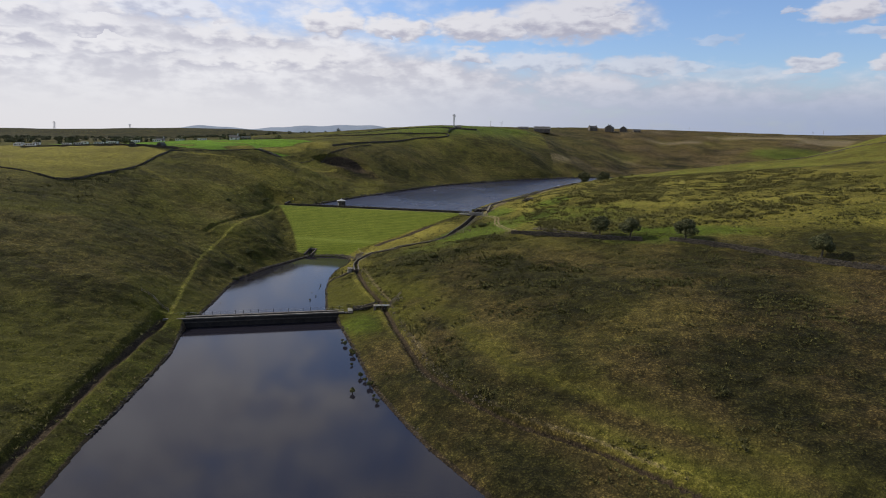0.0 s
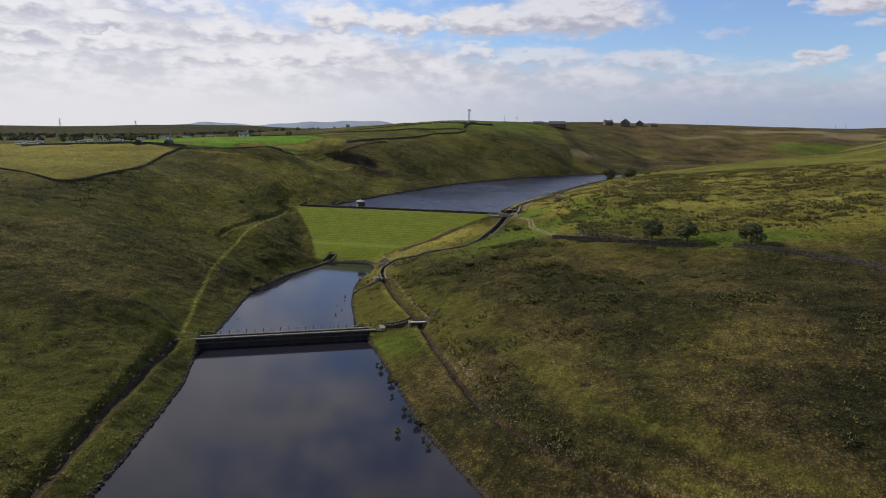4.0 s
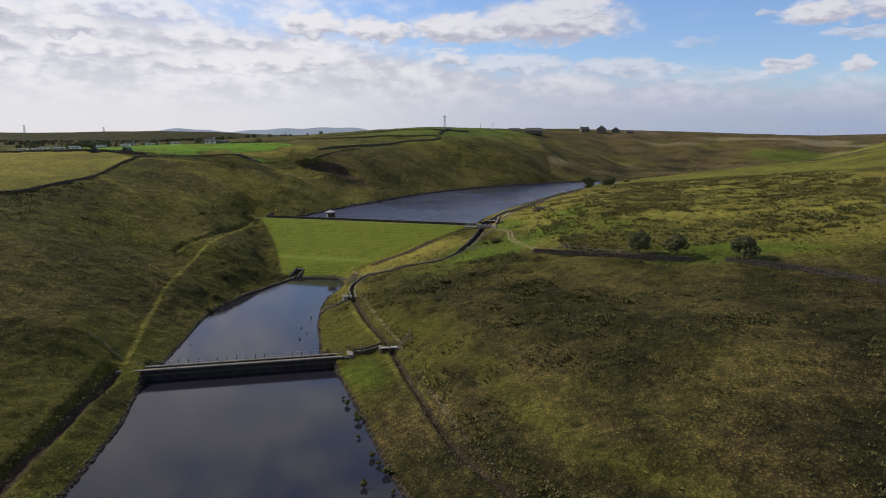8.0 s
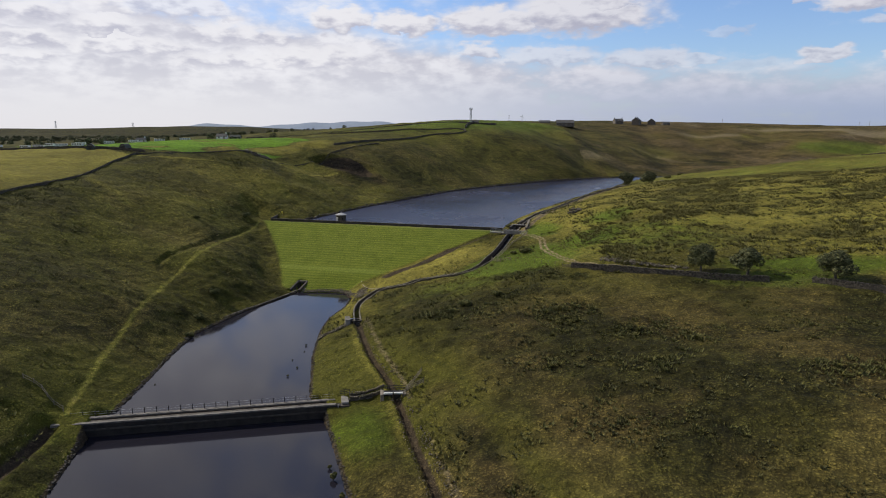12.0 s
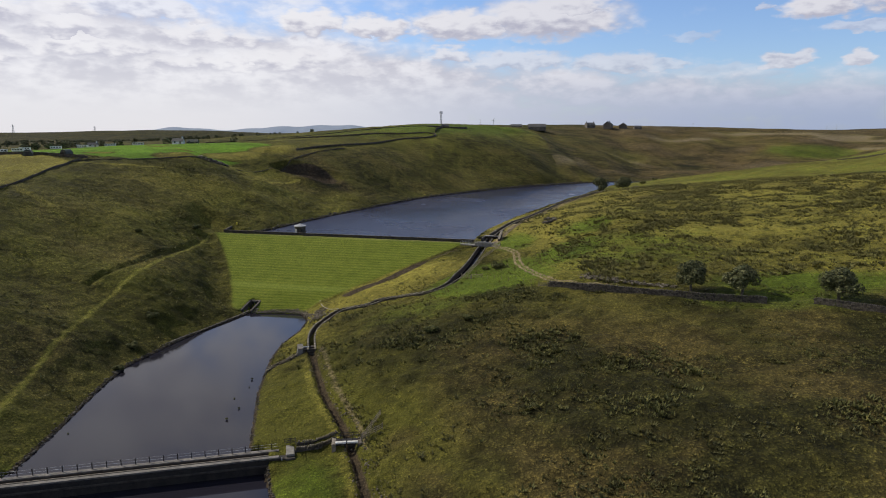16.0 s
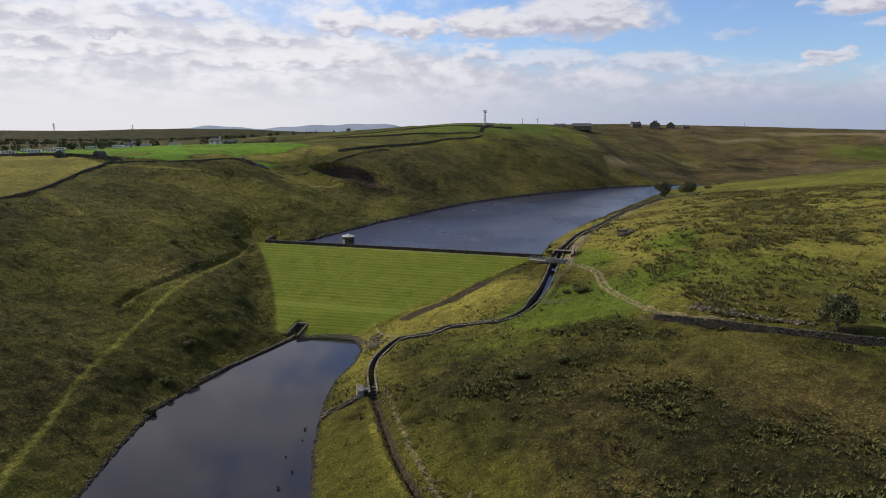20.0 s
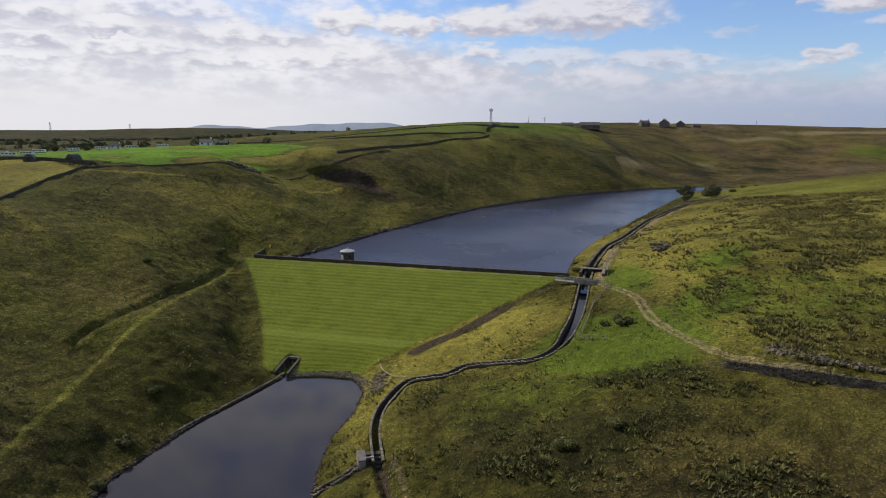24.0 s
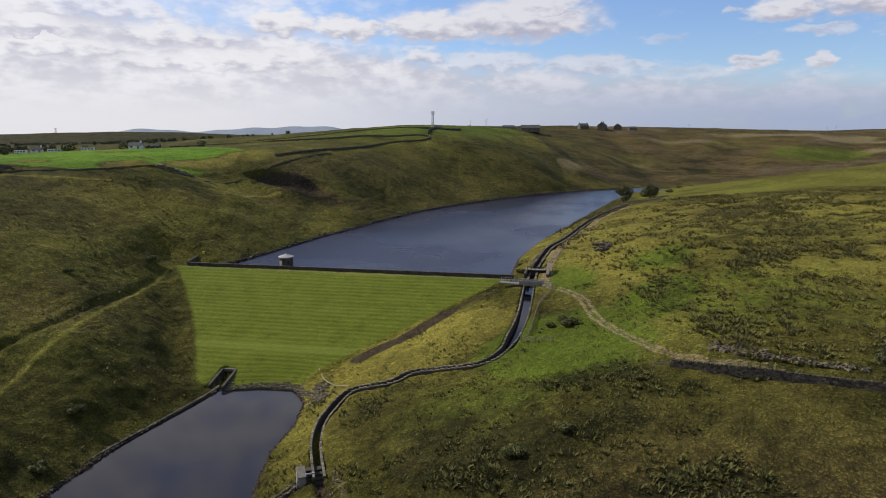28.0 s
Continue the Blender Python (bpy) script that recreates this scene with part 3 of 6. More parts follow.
# ---- the land as one sheet ----
def steps(core_a, core_b, step, end_a, end_b, grow=1.055):
    out = list(np.arange(core_a, core_b + step, step))
    for sign, end in ((1, end_b), (-1, end_a)):
        d, edge = step, (out[-1] if sign > 0 else out[0])
        more = []
        while sign * edge < sign * end:
            d *= grow
            edge += sign * d
            more.append(edge)
        out = out + more if sign > 0 else more[::-1] + out
    return np.array(out)


def hash_noise(x, y, size, seed):
    """Smooth value noise, -1 to 1."""
    gx, gy = x / size, y / size
    ix, iy = np.floor(gx).astype(np.int64), np.floor(gy).astype(np.int64)
    fx, fy = gx - ix, gy - iy
    fx, fy = fx * fx * (3 - 2 * fx), fy * fy * (3 - 2 * fy)

    def at(a, b):
        h = (a * 374761393 + b * 668265263 + seed * 974634777) & 0xFFFFFFFF
        h = ((h ^ (h >> 13)) * 1274126177) & 0xFFFFFFFF
        return ((h ^ (h >> 16)) & 0xFFFF) / 32767.5 - 1
    return (at(ix, iy) * (1 - fx) + at(ix + 1, iy) * fx) * (1 - fy) + (at(ix, iy + 1) * (1 - fx) + at(ix + 1, iy + 1) * fx) * fy


def line_gap(x, y, line):
    """Distance to an open line."""
    best = np.full(x.shape, 1e9)
    for (ax, ay), (bx, by) in zip(line, line[1:]):
        ux, uy = bx - ax, by - ay
        s = np.clip(((x - ax) * ux + (y - ay) * uy) / (ux * ux + uy * uy), 0, 1)
        best = np.minimum(best, np.hypot(x - ax - s * ux, y - ay - s * uy))
    return best


def blob(x, y, cx, cy, rx, ry, turn=0.0):
    c, s = math.cos(radians(turn)), math.sin(radians(turn))
    a, b = ((x - cx) * c + (y - cy) * s) / rx, (-(x - cx) * s + (y - cy) * c) / ry
    return np.clip(1.4 - np.hypot(a, b) * 1.4, 0, 1)


def rushes(x, y):
    """How thick the rushes stand, 0 to 1."""
    n = 0.5 * hash_noise(x, y, 23, 5) + 0.35 * hash_noise(x, y, 9, 6) + 0.25 * hash_noise(x, y, 4, 7)
    r = np.maximum.reduce([blob(x, y, 58, 182, 30, 18, 15), 0.75 * blob(x, y, 92, 250, 45, 26, 10), 0.3 + 0 * x, blob(x, y, 60, 262, 26, 20, 60), 0.7 * blob(x, y, 20, 232, 22, 8, -30),
                           0.8 * blob(x, y, 120, 330, 60, 50), 0.68 * blob(x, y, 125, 315, 95, 120), 0.6 * blob(x, y, 70, 130, 50, 25), 0.55 * blob(x, y, 160, 250, 70, 90), 0.5 * blob(x, y, 0, 215, 14, 22)])
    patch = np.maximum.reduce([blob(x, y, 40, 189, 13, 7, 10), blob(x, y, 57, 181, 14, 7, -5), blob(x, y, 73, 178, 14, 7), blob(x, y, 38, 170, 9, 5), blob(x, y, 68, 161, 12, 7), blob(x, y, 33, 152, 8, 3.5),
                               blob(x, y, 38, 146, 9, 3.5), blob(x, y, 18, 176, 5, 4), blob(x, y, -1.5, 211, 5, 5), blob(x, y, 21, 217, 7, 4), blob(x, y, 27, 201, 8, 5), blob(x, y, 52, 264, 13, 8, 40),
                               blob(x, y, 62, 250, 16, 7, -20), blob(x, y, 90, 262, 18, 7), blob(x, y, 78, 285, 16, 6)])
    r = np.clip(np.maximum(0.8 * r + n * 0.9 - 0.25, 1.7 * patch + 0.7 * n - 0.1), 0, 1)
    hill = 0.75 * ease(222, 246, y) * ease(36, 60, x)
    return r * (1 - hill) + hill * np.clip(0.3 + 0.25 * hash_noise(x, y, 9, 6) + 0.35 * hash_noise(x, y, 4, 7), 0, 1)


LEFT_PATH = [(-70.8, 169), (-72.6, 180), (-75.4, 193), (-78, 205.5), (-79.6, 217), (-81, 229), (-82.4, 241), (-81.8, 251), (-80.8, 264), (-80.6, 278), (-79.8, 292), (-80, 307), (-78.6, 325)]
GROOVE = [(-79.8, 316), (-80.8, 300), (-82.4, 286), (-85, 272), (-88, 258), (-89, 252)]
TRACK = [(27.5, 294), (31, 287), (32.6, 276.5), (31, 262), (32.4, 249), (35.5, 236.5), (41, 230.5), (55, 223.5), (72, 216), (81, 206), (96, 202), (125, 193)]
CANAL = [(27, 312), (24.8, 299), (18.3, 275), (13.6, 262), (9.5, 254), (4.5, 251), (-1.8, 253.5), (-8, 256), (-13, 253.5), (-20.6, 254), (-24.6, 245), (-25.3, 234),
         (-23.5, 222), (-17.2, 197.5), (-10.5, 180), (-3.8, 153.5), (2.3, 129.5), (9.8, 112), (20.6, 100), (32, 91), (41, 82), (60, 60)]


SPILL = [(25.4, 300), (29, 312), (33, 323), (41, 343), (50.5, 359), (73, 401), (96, 430.5), (117.5, 456), (140, 478)]
DITCH = [(-57.5, 58), (-60.5, 72), (-63.3, 87), (-65.4, 101), (-66.6, 114), (-67.8, 128), (-69.4, 146), (-71.6, 165)]
BANK_PATH = [(-8, 170), (-1.5, 148), (4.4, 125), (11.5, 112), (20, 103.4), (33.5, 92), (47.5, 79), (62, 66)]


FIELD = [(-172, 386), (-127, 378), (-106, 400), (-88, 458), (-87, 488), (-112, 512), (-170, 560), (-300, 640), (-330, 560), (-230, 440)]
HAY = [(-148, 255), (-142, 275), (-139.5, 297), (-142.5, 322), (-147, 362), (-172, 386), (-230, 440), (-330, 520), (-420, 400), (-300, 250)]


def cover(x, y, z):
    n = hash_noise(x, y, 35, 11) * 0.5 + hash_noise(x, y, 13, 12) * 0.35
    along, down = dam_frame(x, y)
    rush = rushes(x, y)
    lush = np.maximum.reduce([blob(x, y, 22, 252, 26, 24, 40), blob(x, y, 36, 300, 11, 26, -10), 0.9 * blob(x, y, 48, 268, 24, 12, 50), 0.8 * blob(x, y, 78, 208, 26, 9, -20),
                              0.8 * blob(x, y, 60, 300, 22, 14, 60), 0.45 * blob(x, y, -15, 165, 9, 20, 15), 0.35 * blob(x, y, 2, 235, 30, 22), 0.7 * blob(x, y, 95, 215, 40, 12, -20),
                              0.15 * blob(x, y, 40, 100, 60, 12, -40), 0.4 * blob(x, y, -19, 168, 7, 12, 15)])
    # improved fields on the plateau
    far = np.abs(y - 400) < 400
    field, hay = np.zeros_like(x), np.zeros_like(x)
    field[far] = ease(1, -2, inside_and_gap(x[far], y[far], FIELD))
    hay[far] = ease(1, -2, inside_and_gap(x[far], y[far], HAY))
    knoll = np.maximum.reduce([1.3 * blob(x, y, -112, 402, 12, 22, -35), 1.3 * blob(x, y, -101, 446, 12, 26, -30), blob(x, y, -82, 478, 12, 26), blob(x, y, -105, 414, 22, 9), blob(x, y, -128, 432, 12, 6), blob(x, y, -150, 392, 10, 5), blob(x, y, -92, 470, 9, 18), blob(x, y, -150, 470, 14, 6)])
    field = field * (1 - ease(0.1, 0.4, knoll + 0.15 * n))
    field2 = ease(0, 18, z - 47) * (y > 500) * (x > -120) * (x < 130) * (y < 800)
    low_gap = np.where((y < 200) & (y > -200), inside_and_gap(x, y, LOW_SHORE), 99)
    lush = np.maximum(lush, (0.16 + 0.25 * n) * np.clip(1.3 - line_gap(x, y, [(a - 2.6, b - 1.5) for a, b in BANK_PATH]) / 2.6, 0, 1))
    lush = np.maximum(lush, 0.22 * (low_gap < 8) * (x < -40))
    lush = np.maximum.reduce([lush, 0.2 + 0.5 * n - 0.6 * (1 - blob(x, y, -112, 255, 70, 110)), 0.2 + 0.3 * n - 0.8 * (1 - blob(x, y, 40, 560, 130, 130, 35)), 0.22 + 0.5 * n - 0.6 * (1 - blob(x, y, 100, 275, 130, 110))])
    lush = np.maximum.reduce([lush * 1.35, field * 1.2, field2 * 0.75])
    dry = 0.18 + 0.5 * n + 1.7 * blob(x, y, 72, 355, 36, 95, -28) + 0.62 * blob(x, y, 130, 310, 110, 120) + 0.9 * blob(x, y, 380, 900, 230, 150, 20)
    dry = dry + 0.3 * np.clip(1.2 - line_gap(x, y, BANK_PATH) / 0.7, 0, 1) + 0.5 * blob(x, y, -105, 415, 30, 14)
    dry = dry + 0.85 * blob(x, y, -8, 270, 34, 16, 30) + 0.3 * blob(x, y, -27, 238, 9, 28) + 0.3 * blob(x, y, 125, 330, 120, 160) + 0.25 * blob(x, y, -108, 265, 62, 95) + 0.3 * blob(x, y, -92, 355, 50, 75) + 0.3 * blob(x, y, 50, 530, 130, 110, 40) + 0.55 * blob(x, y, 350, 800, 300, 200)
    verge = np.clip(1.5 - line_gap(x, y, [(a - 1.9, b - 0.4) for a, b in LOWER_RUN]) / 0.9, 0, 1)
    dry = np.maximum(dry - 0.35 * blob(x, y, -8, 195, 34, 45), 0.45 * verge) + 0.12 * np.clip(1.3 - line_gap(x, y, [(a + 3.2, b + 0.9) for a, b in LOWER_RUN]) / 2.2, 0, 1)
    dry = np.maximum(dry, np.maximum(hay * 0.95, knoll * 0.95))
    # heath; on the near left slope its dark colour also stands for cloud shade
    heath = np.maximum.reduce([0.62 + 0 * x - 0.7 * (1 - np.clip(1.6 * blob(x, y, -112, 240, 62, 150), 0, 1)), 0.6 * blob(x, y, -125, 270, 42, 50), blob(x, y, -110, 115, 60, 90), 0.9 * blob(x, y, -145, 205, 50, 60), 0.8 * blob(x, y, 330, 860, 190, 130, 30), 0.6 * blob(x, y, 560, 900, 200, 160),
                               0.5 * blob(x, y, -60, 420, 30, 14, 25)]) * ease(-0.35, 0.3, n)
    # heath over the near right moor, partly cloud shade put into the colour
    fore = ease(6, 20, line_gap(x, y, [(-12, 200), (0, 150), (14, 112), (60, 70)])) * (x > -12) * ease(243, 205, y + 0.3 * x) * ease(-20, 10, y)
    bank = (low_gap > 0.5) * ease(27, 19, low_gap) * (x > -40) * ease(165, 140, y)
    heath = np.maximum.reduce([heath, 0.85 * bank, 0.6 * blob(x, y, 95, 193, 70, 20, -8), 0.5 * blob(x, y, 62, 212, 40, 9, -25)])
    heath = np.maximum(heath, (0.72 + 0.2 * ease(170, 120, y) + 0.2 * ease(60, 110, x)) * fore * ease(-0.8, 0.0, n + 0.3))
    heath = np.maximum(heath, 0.9 * np.clip(1.3 - line_gap(x, y, [(a + 7, b + 4) for a, b in BANK_PATH]) / 4, 0, 1) * ease(-0.5, 0.2, n))
    heath = np.maximum(heath, blob(x, y, -52, 438, 24, 13) * 1.5)
    gold = np.maximum(blob(x, y, 74, 365, 32, 105, -28), blob(x, y, -6, 269, 34, 15, 30)) * 1.6
    gold = np.clip(gold + 0.5 * n - 0.1, 0, 1)
    dry, rush, heath, lush = np.maximum(dry, gold), rush * (1 - 0.9 * gold), heath * (1 - 0.9 * gold), lush * (1 - 0.75 * gold)
    # smooth pasture on the high shoulder beyond the rushes
    high = ease(0, 14, (x - 160) * 0.72 + (y - 400) * 0.69 + 6 * hash_noise(x, y, 40, 51)) * (x > 120) * (x < 480) * ease(590, 540, y + 0.1 * x)
    lush = np.maximum(lush, high * (0.42 + 0.25 * n))
    dry = np.where(high > 0, dry * (1 - high) + high * (0.6 + 0.4 * n), dry)
    rush, heath = rush * (1 - 0.85 * high), heath * (1 - high)
    # the far side of the valley: brown bracken, a green slack, ochre bents along the top and dark crags
    clough = (x > 110 + 0.1 * (y - 560)) * ease(575, 625, y + 0.12 * (x - 150))
    slack = blob(x, y, 445, 800, 75, 55, 20) * 1.5
    bents = np.maximum.reduce([blob(x, y, 470, 945, 90, 26), blob(x, y, 560, 915, 70, 30, 20), blob(x, y, 505, 795, 26, 30), blob(x, y, 585, 870, 50, 24, 20), 0.35 * blob(x, y, 130, 640, 44, 14, 55), 0.8 * blob(x, y, 340, 900, 60, 20),
                               0.35 * blob(x, y, 220, 760, 40, 70, -15)])
    mixed = 0.5 * hash_noise(x, y, 55, 31) + 0.35 * hash_noise(x, y, 19, 32)
    lush = np.maximum(lush, ease(0.2, 0.7, slack + 0.4 * mixed) * clough * 0.62)
    dry = np.where(clough > 0, np.maximum(dry * 0.55 - 0.15, 0.9 * ease(0.05, 0.6, bents + 0.3 * mixed) + 0.25 * mixed + 0.3), dry)
    heath = np.maximum(heath, clough * np.clip(0.62 + 0.6 * mixed - 1.0 * ease(0.2, 0.6, slack) - 0.8 * ease(0.1, 0.5, bents), 0, 1))
    heath = np.maximum(heath, 0.8 * np.clip(1.3 - line_gap(x, y, [(200, 372), (225, 338), (262, 300)]) / 5, 0, 1) * ease(-0.5, 0.1, n))
    terrace = (x < 130) * ease(395, 430, y + 0.6 * x) * (y > 350) * ease(52, 44, z)
    heath = np.maximum(heath, terrace * np.clip(0.4 + 0.8 * n, 0, 0.8))
    heath = np.where(y > 1000, 0.35 * heath + 0.2, heath)
    rush = np.maximum(rush, ease(850, 1200, y)) * (1 - hay) * (1 - field)
    pit = blob(x, y, -60, 445, 21, 11)
    scar = 0.6 * np.clip(1.4 - line_gap(x, y, [(-134, 301), (-119, 292), (-109, 285), (-102, 282)]) / 3.0, 0, 1) + np.clip(1.4 - line_gap(x, y, [(-103, 306), (-98, 313)]) / 3.5, 0, 1)
    scar = np.maximum(scar, 1.1 * np.clip(1.3 - line_gap(x, y, [(-144, 361), (-125, 366), (-108, 376), (-96, 388), (-86, 402), (-76, 412), (-63, 428)]) / 1.3, 0, 1))
    dry, heath = np.maximum(dry, scar * ease(-0.6, 0.0, n)), heath * (1 - 0.8 * np.clip(scar, 0, 1))
    crag = np.maximum.reduce([blob(x, y, 281, 742, 20, 26), blob(x, y, 366, 848, 24, 20), 0.8 * blob(x, y, 215, 690, 30, 14, 20), 0.6 * blob(x, y, 300, 790, 40, 12, 30)])
    heath = np.maximum(heath, ease(0.1, 0.45, crag + 0.2 * n))
    g = line_gap(x, y, TRACK)
    pale = np.maximum(1.0 * np.clip(1.2 - np.abs(g - 0.75) / 0.5, 0, 1), 0.34 * np.clip(1.2 - g / 1.5, 0, 1)) * ease(60, 44, x) + 0.35 * np.clip(1.3 - g / 1.6, 0, 1) * (x >= 62)
    strip = np.clip(1.5 - line_gap(x, y, LEFT_PATH) / 0.58, 0, 1)
    dry = np.maximum(dry * (1 - strip), 0.8 * strip)
    lush = np.maximum(lush, 0.2 * strip)
    field = np.maximum(field, 0.08 * strip)
    rush, heath = rush * (1 - strip), heath * (1 - strip)
    pale = np.maximum(pale, 0.36 * strip)
    pale = np.maximum(pale, clough * np.clip(0.75 * bents + 0.24 + 0.5 * mixed - 0.6 * slack, 0, 0.75))
    pale = np.maximum(pale, (0.42 + 0.5 * n) * np.clip(1.4 - line_gap(x, y, [(a + 2.3, b + 0.7) for a, b in LOWER_RUN]) / 0.9, 0, 1))
    pale = np.maximum(pale, 0.75 * blob(x, y, 36, 332, 3.2, 34, -24) + 1.0 * np.clip(1.3 - line_gap(x, y, [(a + 3.3, b - 1.8) for a, b in SPILL]) / 1.7, 0, 1) * ease(450, 410, y))
    pale = np.maximum(pale, 0.55 * ease(0.2, 0.6, down) * ease(2.4, 1.6, down) * (along > 1) * (along < 99))
    soil = 0.95 * np.clip(1.2 - line_gap(x, y, DITCH) / 1.5, 0, 1)
    soil = np.maximum(soil, np.clip(1.5 - line_gap(x, y, LOWER_RUN) / 0.7, 0, 1))
    soil = np.maximum(soil, 0.9 * ease(0.1, 0.6, pit + 0.2 * n))
    soil = np.maximum(soil, 0.4 * np.clip(1.2 - line_gap(x, y, GROOVE) / 1.0, 0, 1))
    soil = np.maximum(soil, 1.1 * np.clip(1.5 - line_gap(x, y, [(-20, 271.5), (-10, 277.6), (2, 287.5)]) / 2.0, 0, 1))
    soil = np.maximum(soil, 0.6 * np.clip(1.4 - line_gap(x, y, [(2, 287.5), (14, 296)]) / 1.2, 0, 1))
    for ring, level in ((LOW_SHORE, LOW), (POND_SHORE, POND), (LAKE_SHORE, LAKE)):
        g = np.where(np.abs(y - 250) < 700, inside_and_gap(x, y, ring), 99)
        soil = np.maximum(soil, np.clip(1.2 - np.abs(g) / 0.9, 0, 0.85))
    left, right = -3 + 0.72 * down + 2.2 * np.sin(np.pi * np.clip(down, 0, 52) / 52), 100 - 0.87 * down
    mown = ease(-1, 0.5, along - left) * ease(-1, 0.5, right - along) * ease(-1, 0, down) * (1 - ease(53, 55, down))
    fern = clough * ease(100, 230, x - 0.1 * (y - 560) + 40 * mixed) * np.clip(0.75 + 0.9 * mixed - 1.3 * slack - 0.5 * bents, 0, 1) * ease(1500, 1000, y)
    return np.stack([np.clip(lush, 0, 1), np.clip(dry, 0, 1), rush, np.clip(field, 0, 1)], 1), np.stack([soil * (1 - mown), mown, np.clip(heath, 0, 1), np.clip(pale, 0, 1)], 1), fern * (1 - ease(0.1, 0.45, crag))


SIDE_DITCH = [(-26, 222.5), (-28.4, 220.6), (-33, 218)]


def bend(line, step=1.0):
    """A smooth line through the given points, in even steps."""
    p = np.array([line[0]] + list(line) + [line[-1]], float)
    out = []
    for a, b, c, d in zip(p, p[1:], p[2:], p[3:]):
        n = max(2, int(np.linalg.norm(c - b) / 0.4))
        for s in np.arange(n) / n:
            out.append(0.5 * (2 * b + (c - a) * s + (2 * a - 5 * b + 4 * c - d) * s * s + (3 * b - a - 3 * c + d) * s ** 3))
    out = np.array(out + [p[-1]])
    run = np.r_[0, np.cumsum(np.linalg.norm(np.diff(out[:, :2], axis=0), axis=1))]
    at = np.linspace(0, run[-1], max(2, int(run[-1] / step) + 1))
    return np.stack([np.interp(at, run, out[:, i]) for i in range(out.shape[1])], 1)


CANAL_RUN = [tuple(v) for v in bend(CANAL[1:13], 2.0)]
WIDE_RUN, SLIM_RUN = [p for p in CANAL_RUN if p[1] > 256], [p for p in CANAL_RUN if p[1] < 262]
LOWER_RUN = [tuple(v) for v in bend(CANAL[12:], 3.0)]


def canal_depth(x, y):
    near = (x > -100) & (x < 150) & (y > 50) & (y < 490)
    d = np.zeros(x.shape)
    nx, ny = x[near], y[near]
    cut = np.maximum(1.9 * (1 - ease(1.2, 1.7, line_gap(nx, ny, WIDE_RUN))), 1.5 * (1 - ease(0.6, 1.05, line_gap(nx, ny, SLIM_RUN))))
    cut = np.maximum(cut, 1.7 * (1 - ease(0.4, 2.4, line_gap(nx, ny, DITCH))))
    cut = np.maximum(cut, 1.6 * (1 - ease(0.9, 1.5, line_gap(nx, ny, SPILL))))
    cut = np.maximum(cut, 1.2 * (1 - ease(0.45, 1.15, line_gap(nx, ny, LOWER_RUN))))
    cut = np.maximum(cut, 0.7 * (1 - ease(0.3, 1.5, line_gap(nx, ny, GROOVE))))
    d[near] = np.maximum(cut, 0.8 * (1 - ease(0.4, 0.9, line_gap(nx, ny, SIDE_DITCH))))
    return d


